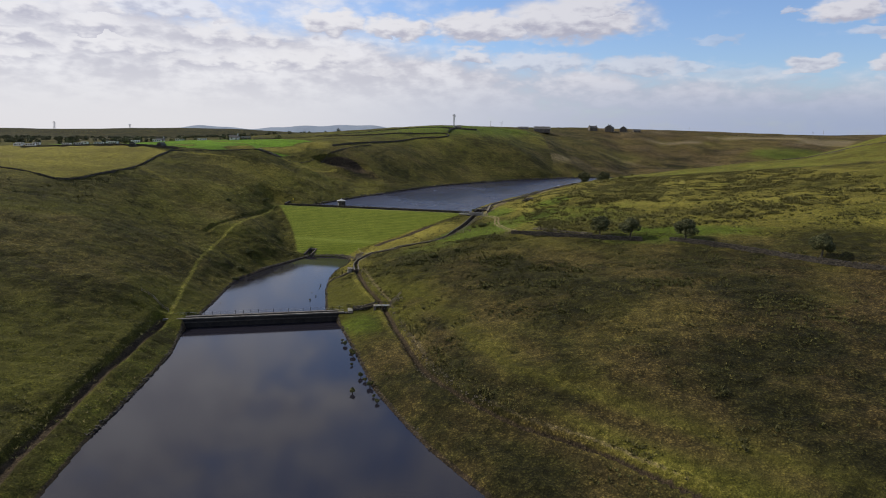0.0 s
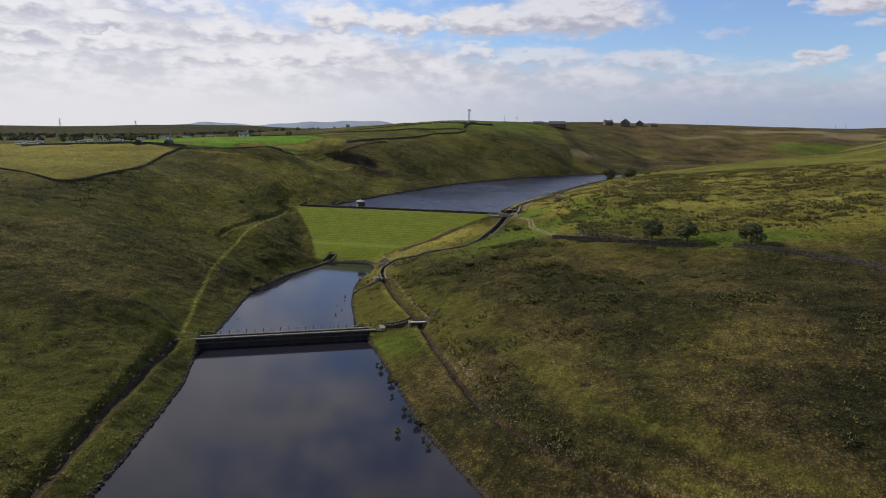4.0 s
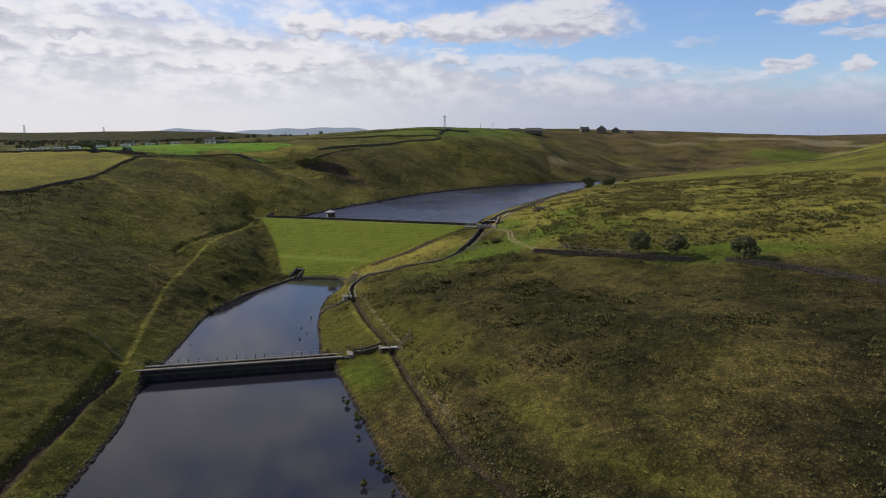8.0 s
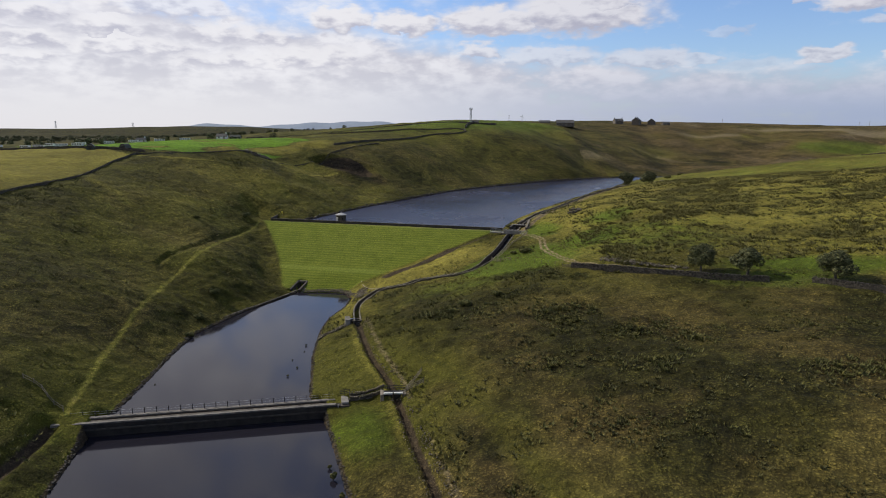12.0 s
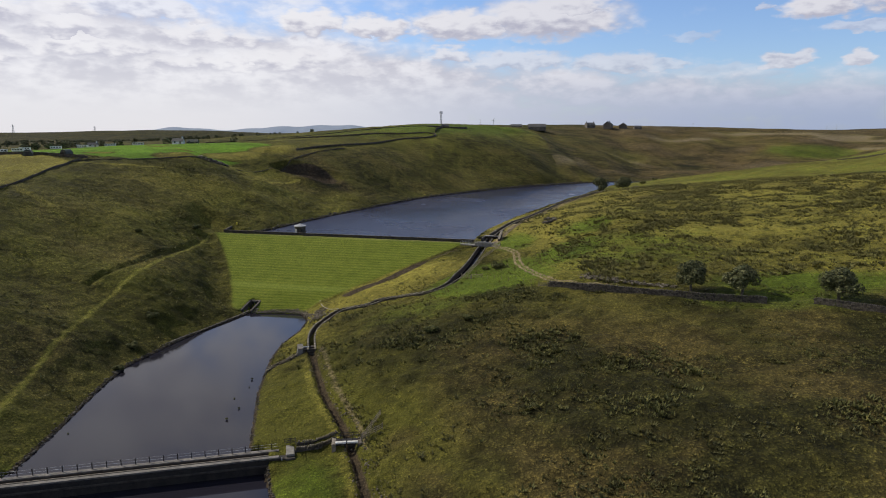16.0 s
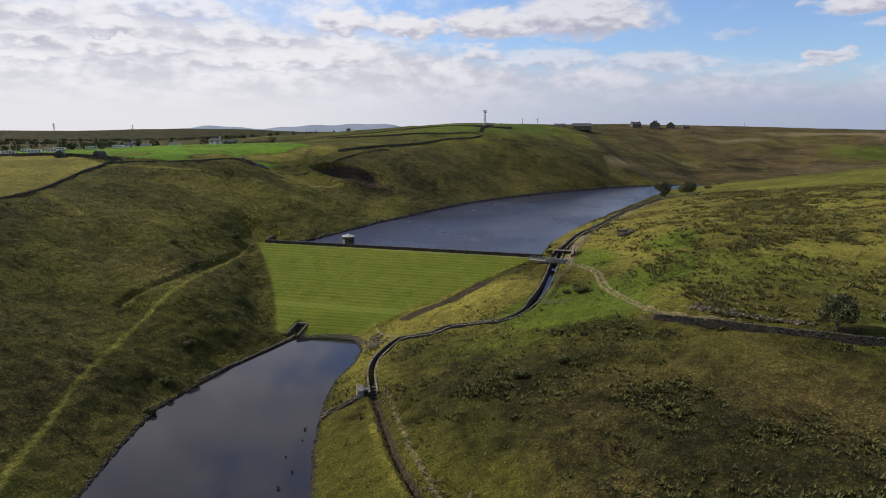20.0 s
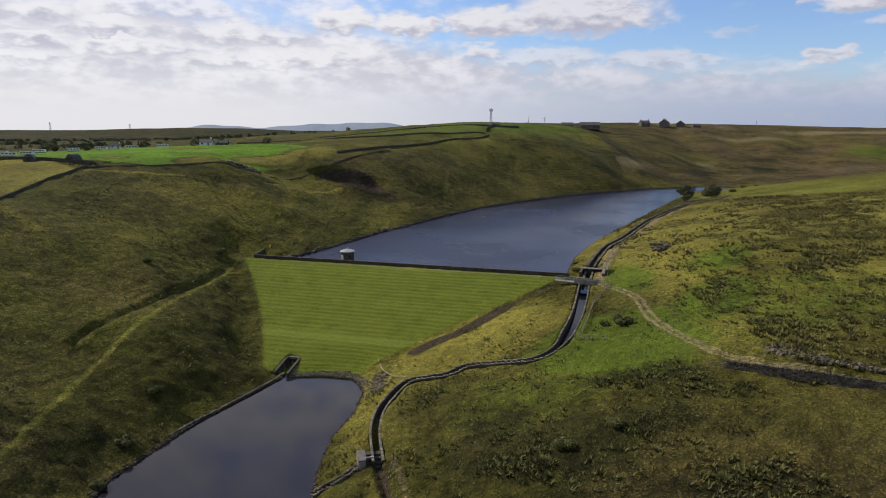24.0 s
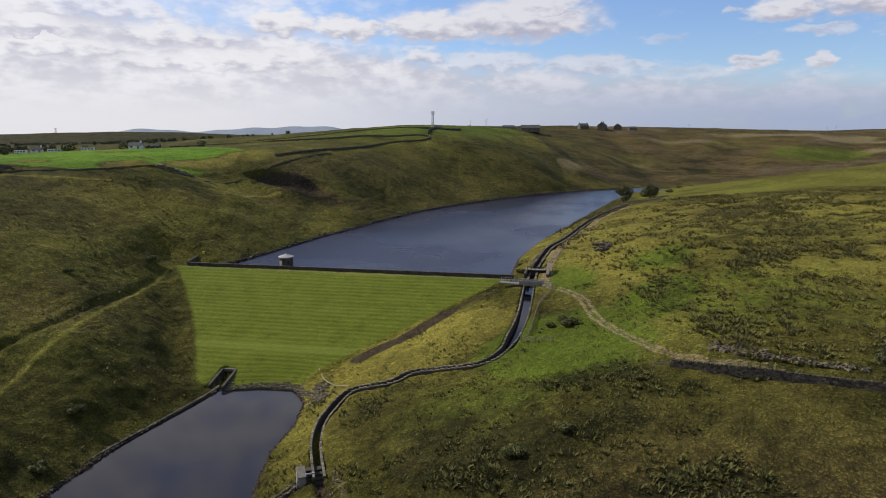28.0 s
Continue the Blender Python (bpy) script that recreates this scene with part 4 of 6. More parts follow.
def build_ground():
    xs, ys = steps(-172, 190, 1.3, -4300, 4300), steps(25, 470, 1.3, -900, 4600)
    xs = np.concatenate([xs[xs < -97], np.arange(-97, 42, 0.6), xs[xs >= 42]])
    ys = np.concatenate([ys[ys < 84], np.arange(84, 322, 0.6), ys[ys >= 322]])
    gx, gy = np.meshgrid(xs, ys)
    x, y = gx.ravel(), gy.ravel()
    z = land(x, y)
    col, bare, fern = cover(x, y, z)
    rough = (1 - 0.85 * bare[:, 1]) * (1 - 0.7 * bare[:, 0]) * (1 - 0.5 * col[:, 0])
    for ring in (LOW_SHORE, POND_SHORE):
        rough = rough * ease(0.5, 4.0, inside_and_gap(x, y, ring))
    z = z + rough * (0.26 * hash_noise(x, y, 3.1, 1) + 0.34 * hash_noise(x, y, 8, 2) * (1 - bare[:, 1]) + 0.2 * hash_noise(x, y, 1.7, 3))
    z = z + 1.4 * hash_noise(x, y, 60, 4) * ease(120, 500, np.hypot(x, y - 280)) * (1 - bare[:, 1])
    z = z + (1.4 * hash_noise(x, y, 42, 41) + 0.8 * hash_noise(x, y, 21, 42)) * ease(560, 680, y + 0.3 * x) * ease(90, 200, x) * ease(830, 740, y)
    far = (y > 560) & (x > 60)
    for gully in ([(262, 930), (240, 800), (208, 690), (190, 610)], [(420, 930), (360, 810), (290, 700)], [(150, 840), (148, 720), (160, 625)], [(560, 900), (480, 790), (400, 740)], [(90, 740), (100, 660), (112, 590)], [(330, 930), (300, 820), (262, 730)]):
        z[far] -= 3.6 * (1 - ease(2, 34, line_gap(x[far], y[far], gully) + 6 * hash_noise(x[far], y[far], 30, 44)))
    # the recess of the culvert in the dam's toe
    cx, cy = x + 49.6, y - 272.4
    cu, cv = 0.966 * cx - 0.259 * cy, 0.259 * cx + 0.966 * cy
    slot = (np.abs(cu) < 1.5) & (cv > -6) & (cv < 1.6)
    z = np.where(slot, np.minimum(z, POND - 0.3), z)
    z = z - canal_depth(x, y)
    nx = len(xs)
    i = np.arange(len(x)).reshape(gx.shape)
    q = np.stack([i[:-1, :-1], i[:-1, 1:], i[1:, 1:], i[1:, :-1]], -1).reshape(-1, 4)
    me = bpy.data.meshes.new("ground")
    me.vertices.add(len(x))
    me.vertices.foreach_set("co", np.stack([x, y, z], 1).ravel())
    me.loops.add(q.size)
    me.loops.foreach_set("vertex_index", q.ravel().astype(np.int32))
    me.polygons.add(len(q))
    me.polygons.foreach_set("loop_start", np.arange(0, q.size, 4, dtype=np.int32))
    me.update()
    me.validate()
    me.polygons.foreach_set("use_smooth", [True] * len(me.polygons))
    for name, data in (("cover", col), ("bare", bare)):
        a = me.attributes.new(name, "FLOAT_COLOR", "POINT")
        a.data.foreach_set("color", data.ravel())
    me.attributes.new("fern", "FLOAT", "POINT").data.foreach_set("value", fern)
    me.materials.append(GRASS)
    return tagged(new("ground", me), "rough moorland grass with rushes, pasture and worn tracks", "ground", kind="structure")


build_ground()


def distant_hills():
    xs = np.linspace(-1900, 700, 90)
    top = 44 + 52 * np.exp(-((xs + 620) / 480) ** 2) + 30 * np.exp(-((xs + 1500) / 300) ** 2) + 5 * np.sin(xs / 90) + 3 * np.sin(xs / 37)
    verts = [(x, 4330 + d, z) for x, t in zip(xs, top) for d, z in ((-160, 10), (0, t), (160, 10))]
    faces = [(i * 3 + j, i * 3 + 3 + j, i * 3 + 4 + j, i * 3 + 1 + j) for i in range(len(xs) - 1) for j in (0, 1)]
    # the air's haze is painted into the hills' base colour as blue
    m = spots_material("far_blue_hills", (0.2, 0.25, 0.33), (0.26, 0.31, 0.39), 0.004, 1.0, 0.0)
    tagged(mesh_thing("backdrop", verts, faces, m, True), "moorland hills on the horizon with blue haze painted in", "hills", kind="structure")


distant_hills()


def water_sheet(name, ring, level, label, mat=WATER):
    cx, cy = sum(p[0] for p in ring) / len(ring), sum(p[1] for p in ring) / len(ring)
    verts = []
    for x, y in ring:
        d = math.hypot(x - cx, y - cy)
        verts.append((x + (x - cx) / d * 2.0, y + (y - cy) / d * 2.0, level))
    return tagged(mesh_thing(name, verts, [list(range(len(verts)))[::-1]], mat), label, "water", kind="structure")


water_sheet("water_lower", LOW_SHORE, LOW, "still dark peaty water of the lower reservoir")
water_sheet("water_middle", POND_SHORE, POND, "still dark peaty water of the small middle pond")
water_sheet("water_upper", LAKE_SHORE, LAKE, "rippled dark blue water of the upper reservoir", LAKE_WATER)

# ---- pieces ----
BOX_V = np.array([(x, y, z) for x in (-0.5, 0.5) for y in (-0.5, 0.5) for z in (-0.5, 0.5)])
BOX_F = np.array([(0, 1, 3, 2), (4, 6, 7, 5), (0, 4, 5, 1), (2, 3, 7, 6), (0, 2, 6, 4), (1, 5, 7, 3)])


def rough_boxes(name, places, sizes, turns, mat, jitter=0.12, seed=3):
    """Many worn blocks in one mesh."""
    rng = np.random.default_rng(seed)
    places, sizes, turns = np.asarray(places, float), np.asarray(sizes, float), np.asarray(turns, float)
    v = BOX_V[None] * sizes[:, None] * (1 + rng.uniform(-jitter, jitter, (len(places), 8, 3)))
    tilt = rng.normal(0, jitter, len(places))
    ct, st = np.cos(tilt)[:, None], np.sin(tilt)[:, None]
    v[..., 0], v[..., 2] = v[..., 0] * ct - v[..., 2] * st, v[..., 0] * st + v[..., 2] * ct
    c, s = np.cos(turns)[:, None], np.sin(turns)[:, None]
    w = np.stack([v[..., 0] * c - v[..., 1] * s, v[..., 0] * s + v[..., 1] * c, v[..., 2]], -1) + places[:, None]
    f = (BOX_F[None] + 8 * np.arange(len(places))[:, None, None]).reshape(-1, 4)
    me = bpy.data.meshes.new(name)
    me.from_pydata(w.reshape(-1, 3).tolist(), [], f.tolist())
    me.materials.append(mat)
    me.update()
    return new(name, me)


def island_material(name, tones, rough=0.9, bump=0.0, grain=3.0):
    """Each block or leaf takes a tone of its own."""
    m, t, b = material(name)
    geo = t.nodes.new("ShaderNodeNewGeometry")
    ramp = t.nodes.new("ShaderNodeValToRGB")
    while len(ramp.color_ramp.elements) < len(tones):
        ramp.color_ramp.elements.new(0.5)
    for i, (e, c) in enumerate(zip(ramp.color_ramp.elements, tones)):
        e.position, e.color = i / (len(tones) - 1), (*c, 1)
    t.links.new(geo.outputs["Random Per Island"], ramp.inputs[0])
    n = link_noise(t, geo.outputs["Position"], grain, 4.0)
    c = link_mix(t, 1.0, ramp.outputs[0], link_mix(t, link_range(t, n, 0.3, 0.7), (0.72,) * 3, (1.28,) * 3), "MULTIPLY")
    t.links.new(c, b.inputs["Base Color"])
    b.inputs["Roughness"].default_value = rough
    if bump:
        k = t.nodes.new("ShaderNodeBump")
        k.inputs["Strength"].default_value, k.inputs["Distance"].default_value = bump, 0.04
        t.links.new(n, k.inputs["Height"])
        t.links.new(k.outputs[0], b.inputs["Normal"])
    return m


RUBBLE = island_material("gritstone_rubble", [(0.05, 0.04, 0.027), (0.09, 0.074, 0.05), (0.13, 0.108, 0.074), (0.205, 0.175, 0.125)], bump=0.4)
WALLSTONE = island_material("dark_wall_stone", [(0.026, 0.022, 0.017), (0.05, 0.042, 0.032), (0.072, 0.06, 0.046), (0.105, 0.09, 0.068)], bump=0.4)
LEAF = island_material("tree_leaf", [(0.022, 0.029, 0.008), (0.043, 0.052, 0.014), (0.078, 0.083, 0.026), (0.165, 0.16, 0.065)], 0.85)
RUSH = island_material("rush_blades", [(0.055, 0.062, 0.013), (0.085, 0.088, 0.02), (0.13, 0.12, 0.03), (0.075, 0.078, 0.018)], 0.9)
DARK_RUSH = island_material("dark_rush_mound", [(0.07, 0.072, 0.016), (0.1, 0.098, 0.022), (0.15, 0.132, 0.034), (0.085, 0.088, 0.019)], 0.95)
OLIVE_RUSH = island_material("olive_rush_clumps", [(0.085, 0.08, 0.02), (0.12, 0.112, 0.028), (0.17, 0.15, 0.042), (0.1, 0.098, 0.024)], 0.95)
HILL_RUSH = island_material("hill_rush_clumps", [(0.045, 0.047, 0.013), (0.066, 0.066, 0.019), (0.1, 0.09, 0.028), (0.056, 0.058, 0.016)], 0.95)
STRAW = island_material("dry_grass", [(0.08, 0.08, 0.018), (0.13, 0.115, 0.03), (0.2, 0.165, 0.048), (0.09, 0.095, 0.02)], 0.95)
BARK = spots_material("grey_brown_bark", (0.05, 0.042, 0.032), (0.13, 0.11, 0.085), 3.0)
SLATE = spots_material("stone_slate_roof", (0.06, 0.058, 0.056), (0.13, 0.125, 0.12), 0.8)
RENDER_WHITE = spots_material("white_render", (0.62, 0.61, 0.58), (0.8, 0.79, 0.76), 0.5, bump=0.1)
HOUSE_STONE = spots_material("sooty_house_stone", (0.07, 0.06, 0.05), (0.17, 0.145, 0.115), 0.7)
GLASS = spots_material("dark_window_glass", (0.015, 0.017, 0.02), (0.03, 0.033, 0.04), 1.0, 0.1, 0.0)
PALE = spots_material("pale_roof_lead", (0.3, 0.3, 0.29), (0.46, 0.46, 0.45), 1.5, 0.6, 0.1)
STEEL = spots_material("galvanised_steel", (0.3, 0.31, 0.32), (0.5, 0.51, 0.52), 2.0, 0.5, 0.05, metal=0.3)
YELLOW = spots_material("yellow_paint", (0.6, 0.48, 0.03), (0.75, 0.62, 0.05), 3.0, 0.5, 0.0)
WHITE_WOOD = spots_material("white_painted_timber", (0.55, 0.53, 0.48), (0.78, 0.76, 0.71), 2.0, 0.7, 0.1)
GREEN_SHEET = spots_material("dark_green_sheeting", (0.02, 0.03, 0.022), (0.05, 0.06, 0.045), 1.0, 0.6, 0.1)


def sides(line):
    """Unit normals to the left of a line, point by point."""
    d = np.gradient(np.asarray(line)[:, :2], axis=0)
    d /= np.linalg.norm(d, axis=1, keepdims=True)
    return np.stack([-d[:, 1], d[:, 0]], 1)


def swept(name, line, profile, mat, parent=None, smooth=False):
    """A profile of (across, height) pairs drawn along a line of (x, y, z)."""
    line = np.asarray(line, float)
    nrm = sides(line)
    k = len(profile)
    verts = [(x + nx * a, y + ny * a, z + h) for (x, y, z), (nx, ny) in zip(line, nrm) for a, h in profile]
    faces = [(i * k + j, i * k + (j + 1) % k, (i + 1) * k + (j + 1) % k, (i + 1) * k + j) for i in range(len(line) - 1) for j in range(k)]
    faces += [tuple(range(k))[::-1], tuple((len(line) - 1) * k + j for j in range(k))]
    ob = mesh_thing(name, verts, faces, mat, smooth)
    if parent is not None:
        ob.parent = parent
    return ob


def on_land(line, step=1.0, lift=0.0):
    p = bend(line, step)
    return np.c_[p, land(p[:, 0], p[:, 1]) + lift]


def stone_wall(line, height, width, label, seed, mat=WALLSTONE, stone=0.55, category="stone wall", cope=None):
    """A dry stone wall: courses of rubble and a row of cope stones on edge."""
    rng = np.random.default_rng(seed)
    thing = tagged(new("dry_stone_wall"), label, category)
    p = on_land(line, stone)
    nrm = sides(p)
    turn = np.arctan2(-nrm[:, 0], nrm[:, 1])
    courses = max(2, round(height / 0.3))
    h = height / courses
    pl, sz, tn = [], [], []
    for c in range(courses):
        k = len(p)
        off = rng.uniform(-0.2, 0.2, k) * stone
        lean = width * (1 - 0.3 * c / courses)
        z = p[:, 2] - 0.25 + h * (c + 0.5) + rng.normal(0, 0.03, k) + 0.1 * hash_noise(p[:, 0], p[:, 1], 5, seed)
        pl.append(np.c_[p[:, 0] - nrm[:, 1] * -off, p[:, 1] + nrm[:, 0] * -off, z])
        sz.append(np.c_[rng.uniform(0.8, 1.12, k) * stone, lean * rng.uniform(0.9, 1.1, k), h * rng.uniform(0.9, 1.15, k)])
        tn.append(turn)
    body = rough_boxes("stonework", np.concatenate(pl), np.concatenate(sz), np.concatenate(tn), mat, 0.1, seed)
    body.parent = thing
    q = on_land(line, stone * 0.6)
    nq = sides(q)
    keep = rng.random(len(q)) > 0.06
    top = rough_boxes("cope", np.c_[q[:, :2], q[:, 2] - 0.25 + height + 0.12 + rng.normal(0, 0.04, len(q)) + 0.1 * hash_noise(q[:, 0], q[:, 1], 5, seed)][keep],
                      np.c_[np.full(len(q), stone * 0.42), np.full(len(q), width * 0.75), rng.uniform(0.22, 0.36, len(q))][keep],
                      np.arctan2(-nq[:, 0], nq[:, 1])[keep], cope or RUBBLE, 0.14, seed + 1)
    top.parent = thing
    return thing


# ---- the dam's wave wall and valve house ----
def build_dam_wall():
    thing = tagged(new("wave_wall"), "long low dark stone wave wall along the dam crest", "wall")
    a, b = dam_point(0.5, -0.6), dam_point(100, -0.6)
    n = 60
    line = [(a[0] + (b[0] - a[0]) * i / n, a[1] + (b[1] - a[1]) * i / n, CREST) for i in range(n + 1)]
    swept("wall_body", line, [(-0.25, -2.2), (0.25, -2.2), (0.22, 0.85), (-0.22, 0.85)], DARK_STONE, thing)
    turn = math.atan2(b[1] - a[1], b[0] - a[0])
    piece = box((1.62, 0.62, 0.17), bevel=0.03)
    first = part("coping_stone", piece, DARK_STONE, thing)
    for i in range(60):
        ob = first if i == 0 else new("coping_stone", first.data)
        ob.parent = thing
        s = (i + 0.5) / 60
        ob.matrix_basis = pose(a[0] + (b[0] - a[0]) * s, a[1] + (b[1] - a[1]) * s, CREST + 0.93, 0, 0, math.degrees(turn))
    # the short return at the left end
    c = dam_point(-0.2, -7.5)
    swept("return_wall", [(a[0], a[1], CREST), ((a[0] + c[0]) / 2, (a[1] + c[1]) / 2, CREST + 0.2), (c[0], c[1], CREST + 0.5)], [(-0.25, -1.5), (0.25, -1.5), (0.22, 1.15), (-0.22, 1.15)], DARK_STONE, thing)


build_dam_wall()


def ring_mesh(n, rings, turn=0.0):
    """Rings of (radius, height), joined up and capped."""
    bm = bmesh.new()
    rows = [[bm.verts.new((r * math.cos(turn + 2 * math.pi * i / n), r * math.sin(turn + 2 * math.pi * i / n), z)) for i in range(n)] for r, z in rings]
    for lo, hi in zip(rows, rows[1:]):
        for i in range(n):
            bm.faces.new((lo[i], lo[(i + 1) % n], hi[(i + 1) % n], hi[i]))
    bm.faces.new(rows[0][::-1])
    bm.faces.new(rows[-1])
    return bm


def build_valve_house():
    x, y = dam_point(31.5, -3.4)
    thing = tagged(new("valve_house"), "small round dark stone valve house with a pale conical roof", "valve house")
    thing.matrix_basis = pose(x, y, LAKE - 3)
    part("tower", ring_mesh(16, [(2.15, 0), (2.1, 3.4), (2.25, 3.45), (2.25, 3.7), (2.05, 3.75), (2.05, 6.7)]), DARK_STONE, thing)
    part("cornice", ring_mesh(16, [(2.05, 6.6), (2.3, 6.72), (2.3, 6.95), (2.1, 6.98)]), STONE, thing)
    part("roof", ring_mesh(16, [(2.35, 6.95), (2.3, 7.05), (0.28, 7.75), (0.2, 7.8)]), PALE, thing, "pale lead-covered conical roof")
    part("finial", ring_mesh(8, [(0.18, 7.75), (0.22, 7.95), (0.05, 8.1)]), STEEL, thing)
    # added door, pale to stand for the sunlit strip on the tower's left
    door = part("door", box((0.95, 0.14, 2.1), pose(-1.35, -1.62, 4.95, 0, 0, -40), 0.02), PALE, thing, "pale door standing for the tower's sunlit left strip")
    part("door_handle", box((0.1, 0.08, 0.1), pose(-1.1, -1.9, 4.9, 0, 0, -40)), IRON, door)
    part("window", box((0.5, 0.12, 0.8), pose(0.9, -1.86, 5.5, 0, 0, 26)), GLASS, thing)


build_valve_house()


def post_rail(name, line, label, spacing=2.2, height=1.1, rails=(0.45, 0.8, 1.05), mat=WOOD, thick=0.11, category="fence", base=None, group=""):
    """Posts and rails along a line over the land, or at a fixed height."""
    thing = tagged(new(name), label, category, group)
    p = bend(line, spacing)
    z = land(p[:, 0], p[:, 1]) - 0.05 if base is None else np.full(len(p), base)
    first = part("post", box((thick, thick, height + 0.1), pose(0, 0, (height + 0.1) / 2)), mat, thing)
    for i in range(len(p)):
        ob = first if i == 0 else new("post", first.data)
        ob.parent = thing
        ob.matrix_basis = pose(p[i, 0], p[i, 1], z[i])
    for h in rails:
        swept("rail", np.c_[p, z + h], [(-0.03, -0.05), (0.03, -0.05), (0.03, 0.05), (-0.03, 0.05)], mat, thing)
    return thing


# ---- the weir between the pond and the lower reservoir ----
def build_weir():
    n = math.hypot(WEIR_B[0] - WEIR_A[0], WEIR_B[1] - WEIR_A[1])
    turn = math.degrees(math.atan2(WEIR_B[1] - WEIR_A[1], WEIR_B[0] - WEIR_A[0]))
    thing = tagged(new("weir"), "long dark masonry weir with pale copings between two pools", "weir")
    thing.matrix_basis = pose(*WEIR_A, 6.0, 0, 0, turn)
    long = n + 0.4
    part("front_wall", box((long, 1.3, 5.6), pose(n / 2, -1.15, -3.12), 0.04), BLACK_STONE, thing, "near-black stone face")
    part("string_course", box((long - 6, 0.3, 0.3), pose(n / 2, -1.86, -1.25), 0.04), DARK_STONE, thing)
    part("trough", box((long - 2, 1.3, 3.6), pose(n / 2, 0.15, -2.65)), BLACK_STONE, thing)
    part("cill", box((long - 3, 0.22, 0.5), pose(n / 2, 0.1, -0.62), 0.03), STONE, thing)
    part("rear_wall", box((long, 1.0, 5.6), pose(n / 2, 1.3, -3.15), 0.04), DARK_STONE, thing)
    first = part("coping_stone", box((1.57, 0.8, 0.26), bevel=0.03), GREY_COPING, thing)
    rear = part("walkway_slab", box((1.57, 0.9, 0.2), bevel=0.03), GREY_COPING, thing)
    k = int(n / 1.6)
    for i in range(k):
        x = 0.9 + (i + 0.5) * (n - 3.0) / k
        for src, y, z in ((first, -1.32, -0.16), (rear, 1.3, -0.24)):
            ob = src if i == 0 else new(src.name.split(".")[0], src.data)
            ob.parent = thing
            ob.matrix_basis = pose(x, y, z, 0, 0, 0)
    rail = part("railing_post", box((0.13, 0.13, 1.1), pose(0, 0, 0.55)), IRON, thing)
    for i in range(23):
        ob = rail if i == 0 else new("railing_post", rail.data)
        ob.parent = thing
        ob.matrix_basis = pose(1.2 + i * 2.16, 1.55, -0.14)
    for h in (0.5, 0.95):
        part("railing_wire", box((n - 3.5, 0.025, 0.025), pose(n / 2 - 0.6, 1.55, -0.14 + h)), STEEL, thing)
    part("end_slab", box((1.4, 3.4, 0.4), pose(n - 0.2, 0.2, 0.0), 0.05), CONCRETE, thing, "pale concrete end slab")
    part("end_pier", box((1.6, 4.2, 3.0), pose(n - 0.2, 0.0, -1.75), 0.05), DARK_STONE, thing)
    part("left_slab", box((1.6, 4.2, 0.5), pose(-0.2, 0.0, 0.02), 0.05), GREY_COPING, thing)
    part("gauge_board", box((0.16, 0.06, 2.6), pose(n - 1.6, -1.9, -1.3)), STEEL, thing)
    w = math.radians(turn)

    def spot(a, b):
        return WEIR_A[0] + a * math.cos(w) - b * math.sin(w), WEIR_A[1] + a * math.sin(w) + b * math.cos(w)
    post_rail("hand_rail", [spot(n - 1.1, 2.0), spot(n + 0.8, 2.1)], "dark iron hand rail at the weir's end", 0.65, 1.1, (0.4, 0.75, 1.08), IRON, 0.07, "railing", 6.22)
    post_rail("hand_rail", [spot(n + 0.75, 1.9), spot(n + 0.8, -1.9)], "dark iron hand rail at the weir's end", 1.25, 1.1, (0.55, 1.08), IRON, 0.07, "railing", 6.22)
    post_rail("post_and_wire_fence", [(-71.5, 170), (-74, 170.6), (-77, 172.5), (-80, 172.6)], "weathered timber fence climbing from the weir", 1.6, 1.1, (0.5, 1.0))


build_weir()


# ---- the stone channel from the upper lake down past the dam ----
CHANNEL_COPE = spots_material("mossy_coping_stone", (0.085, 0.075, 0.05), (0.22, 0.195, 0.145), 1.6, vary=0.45)


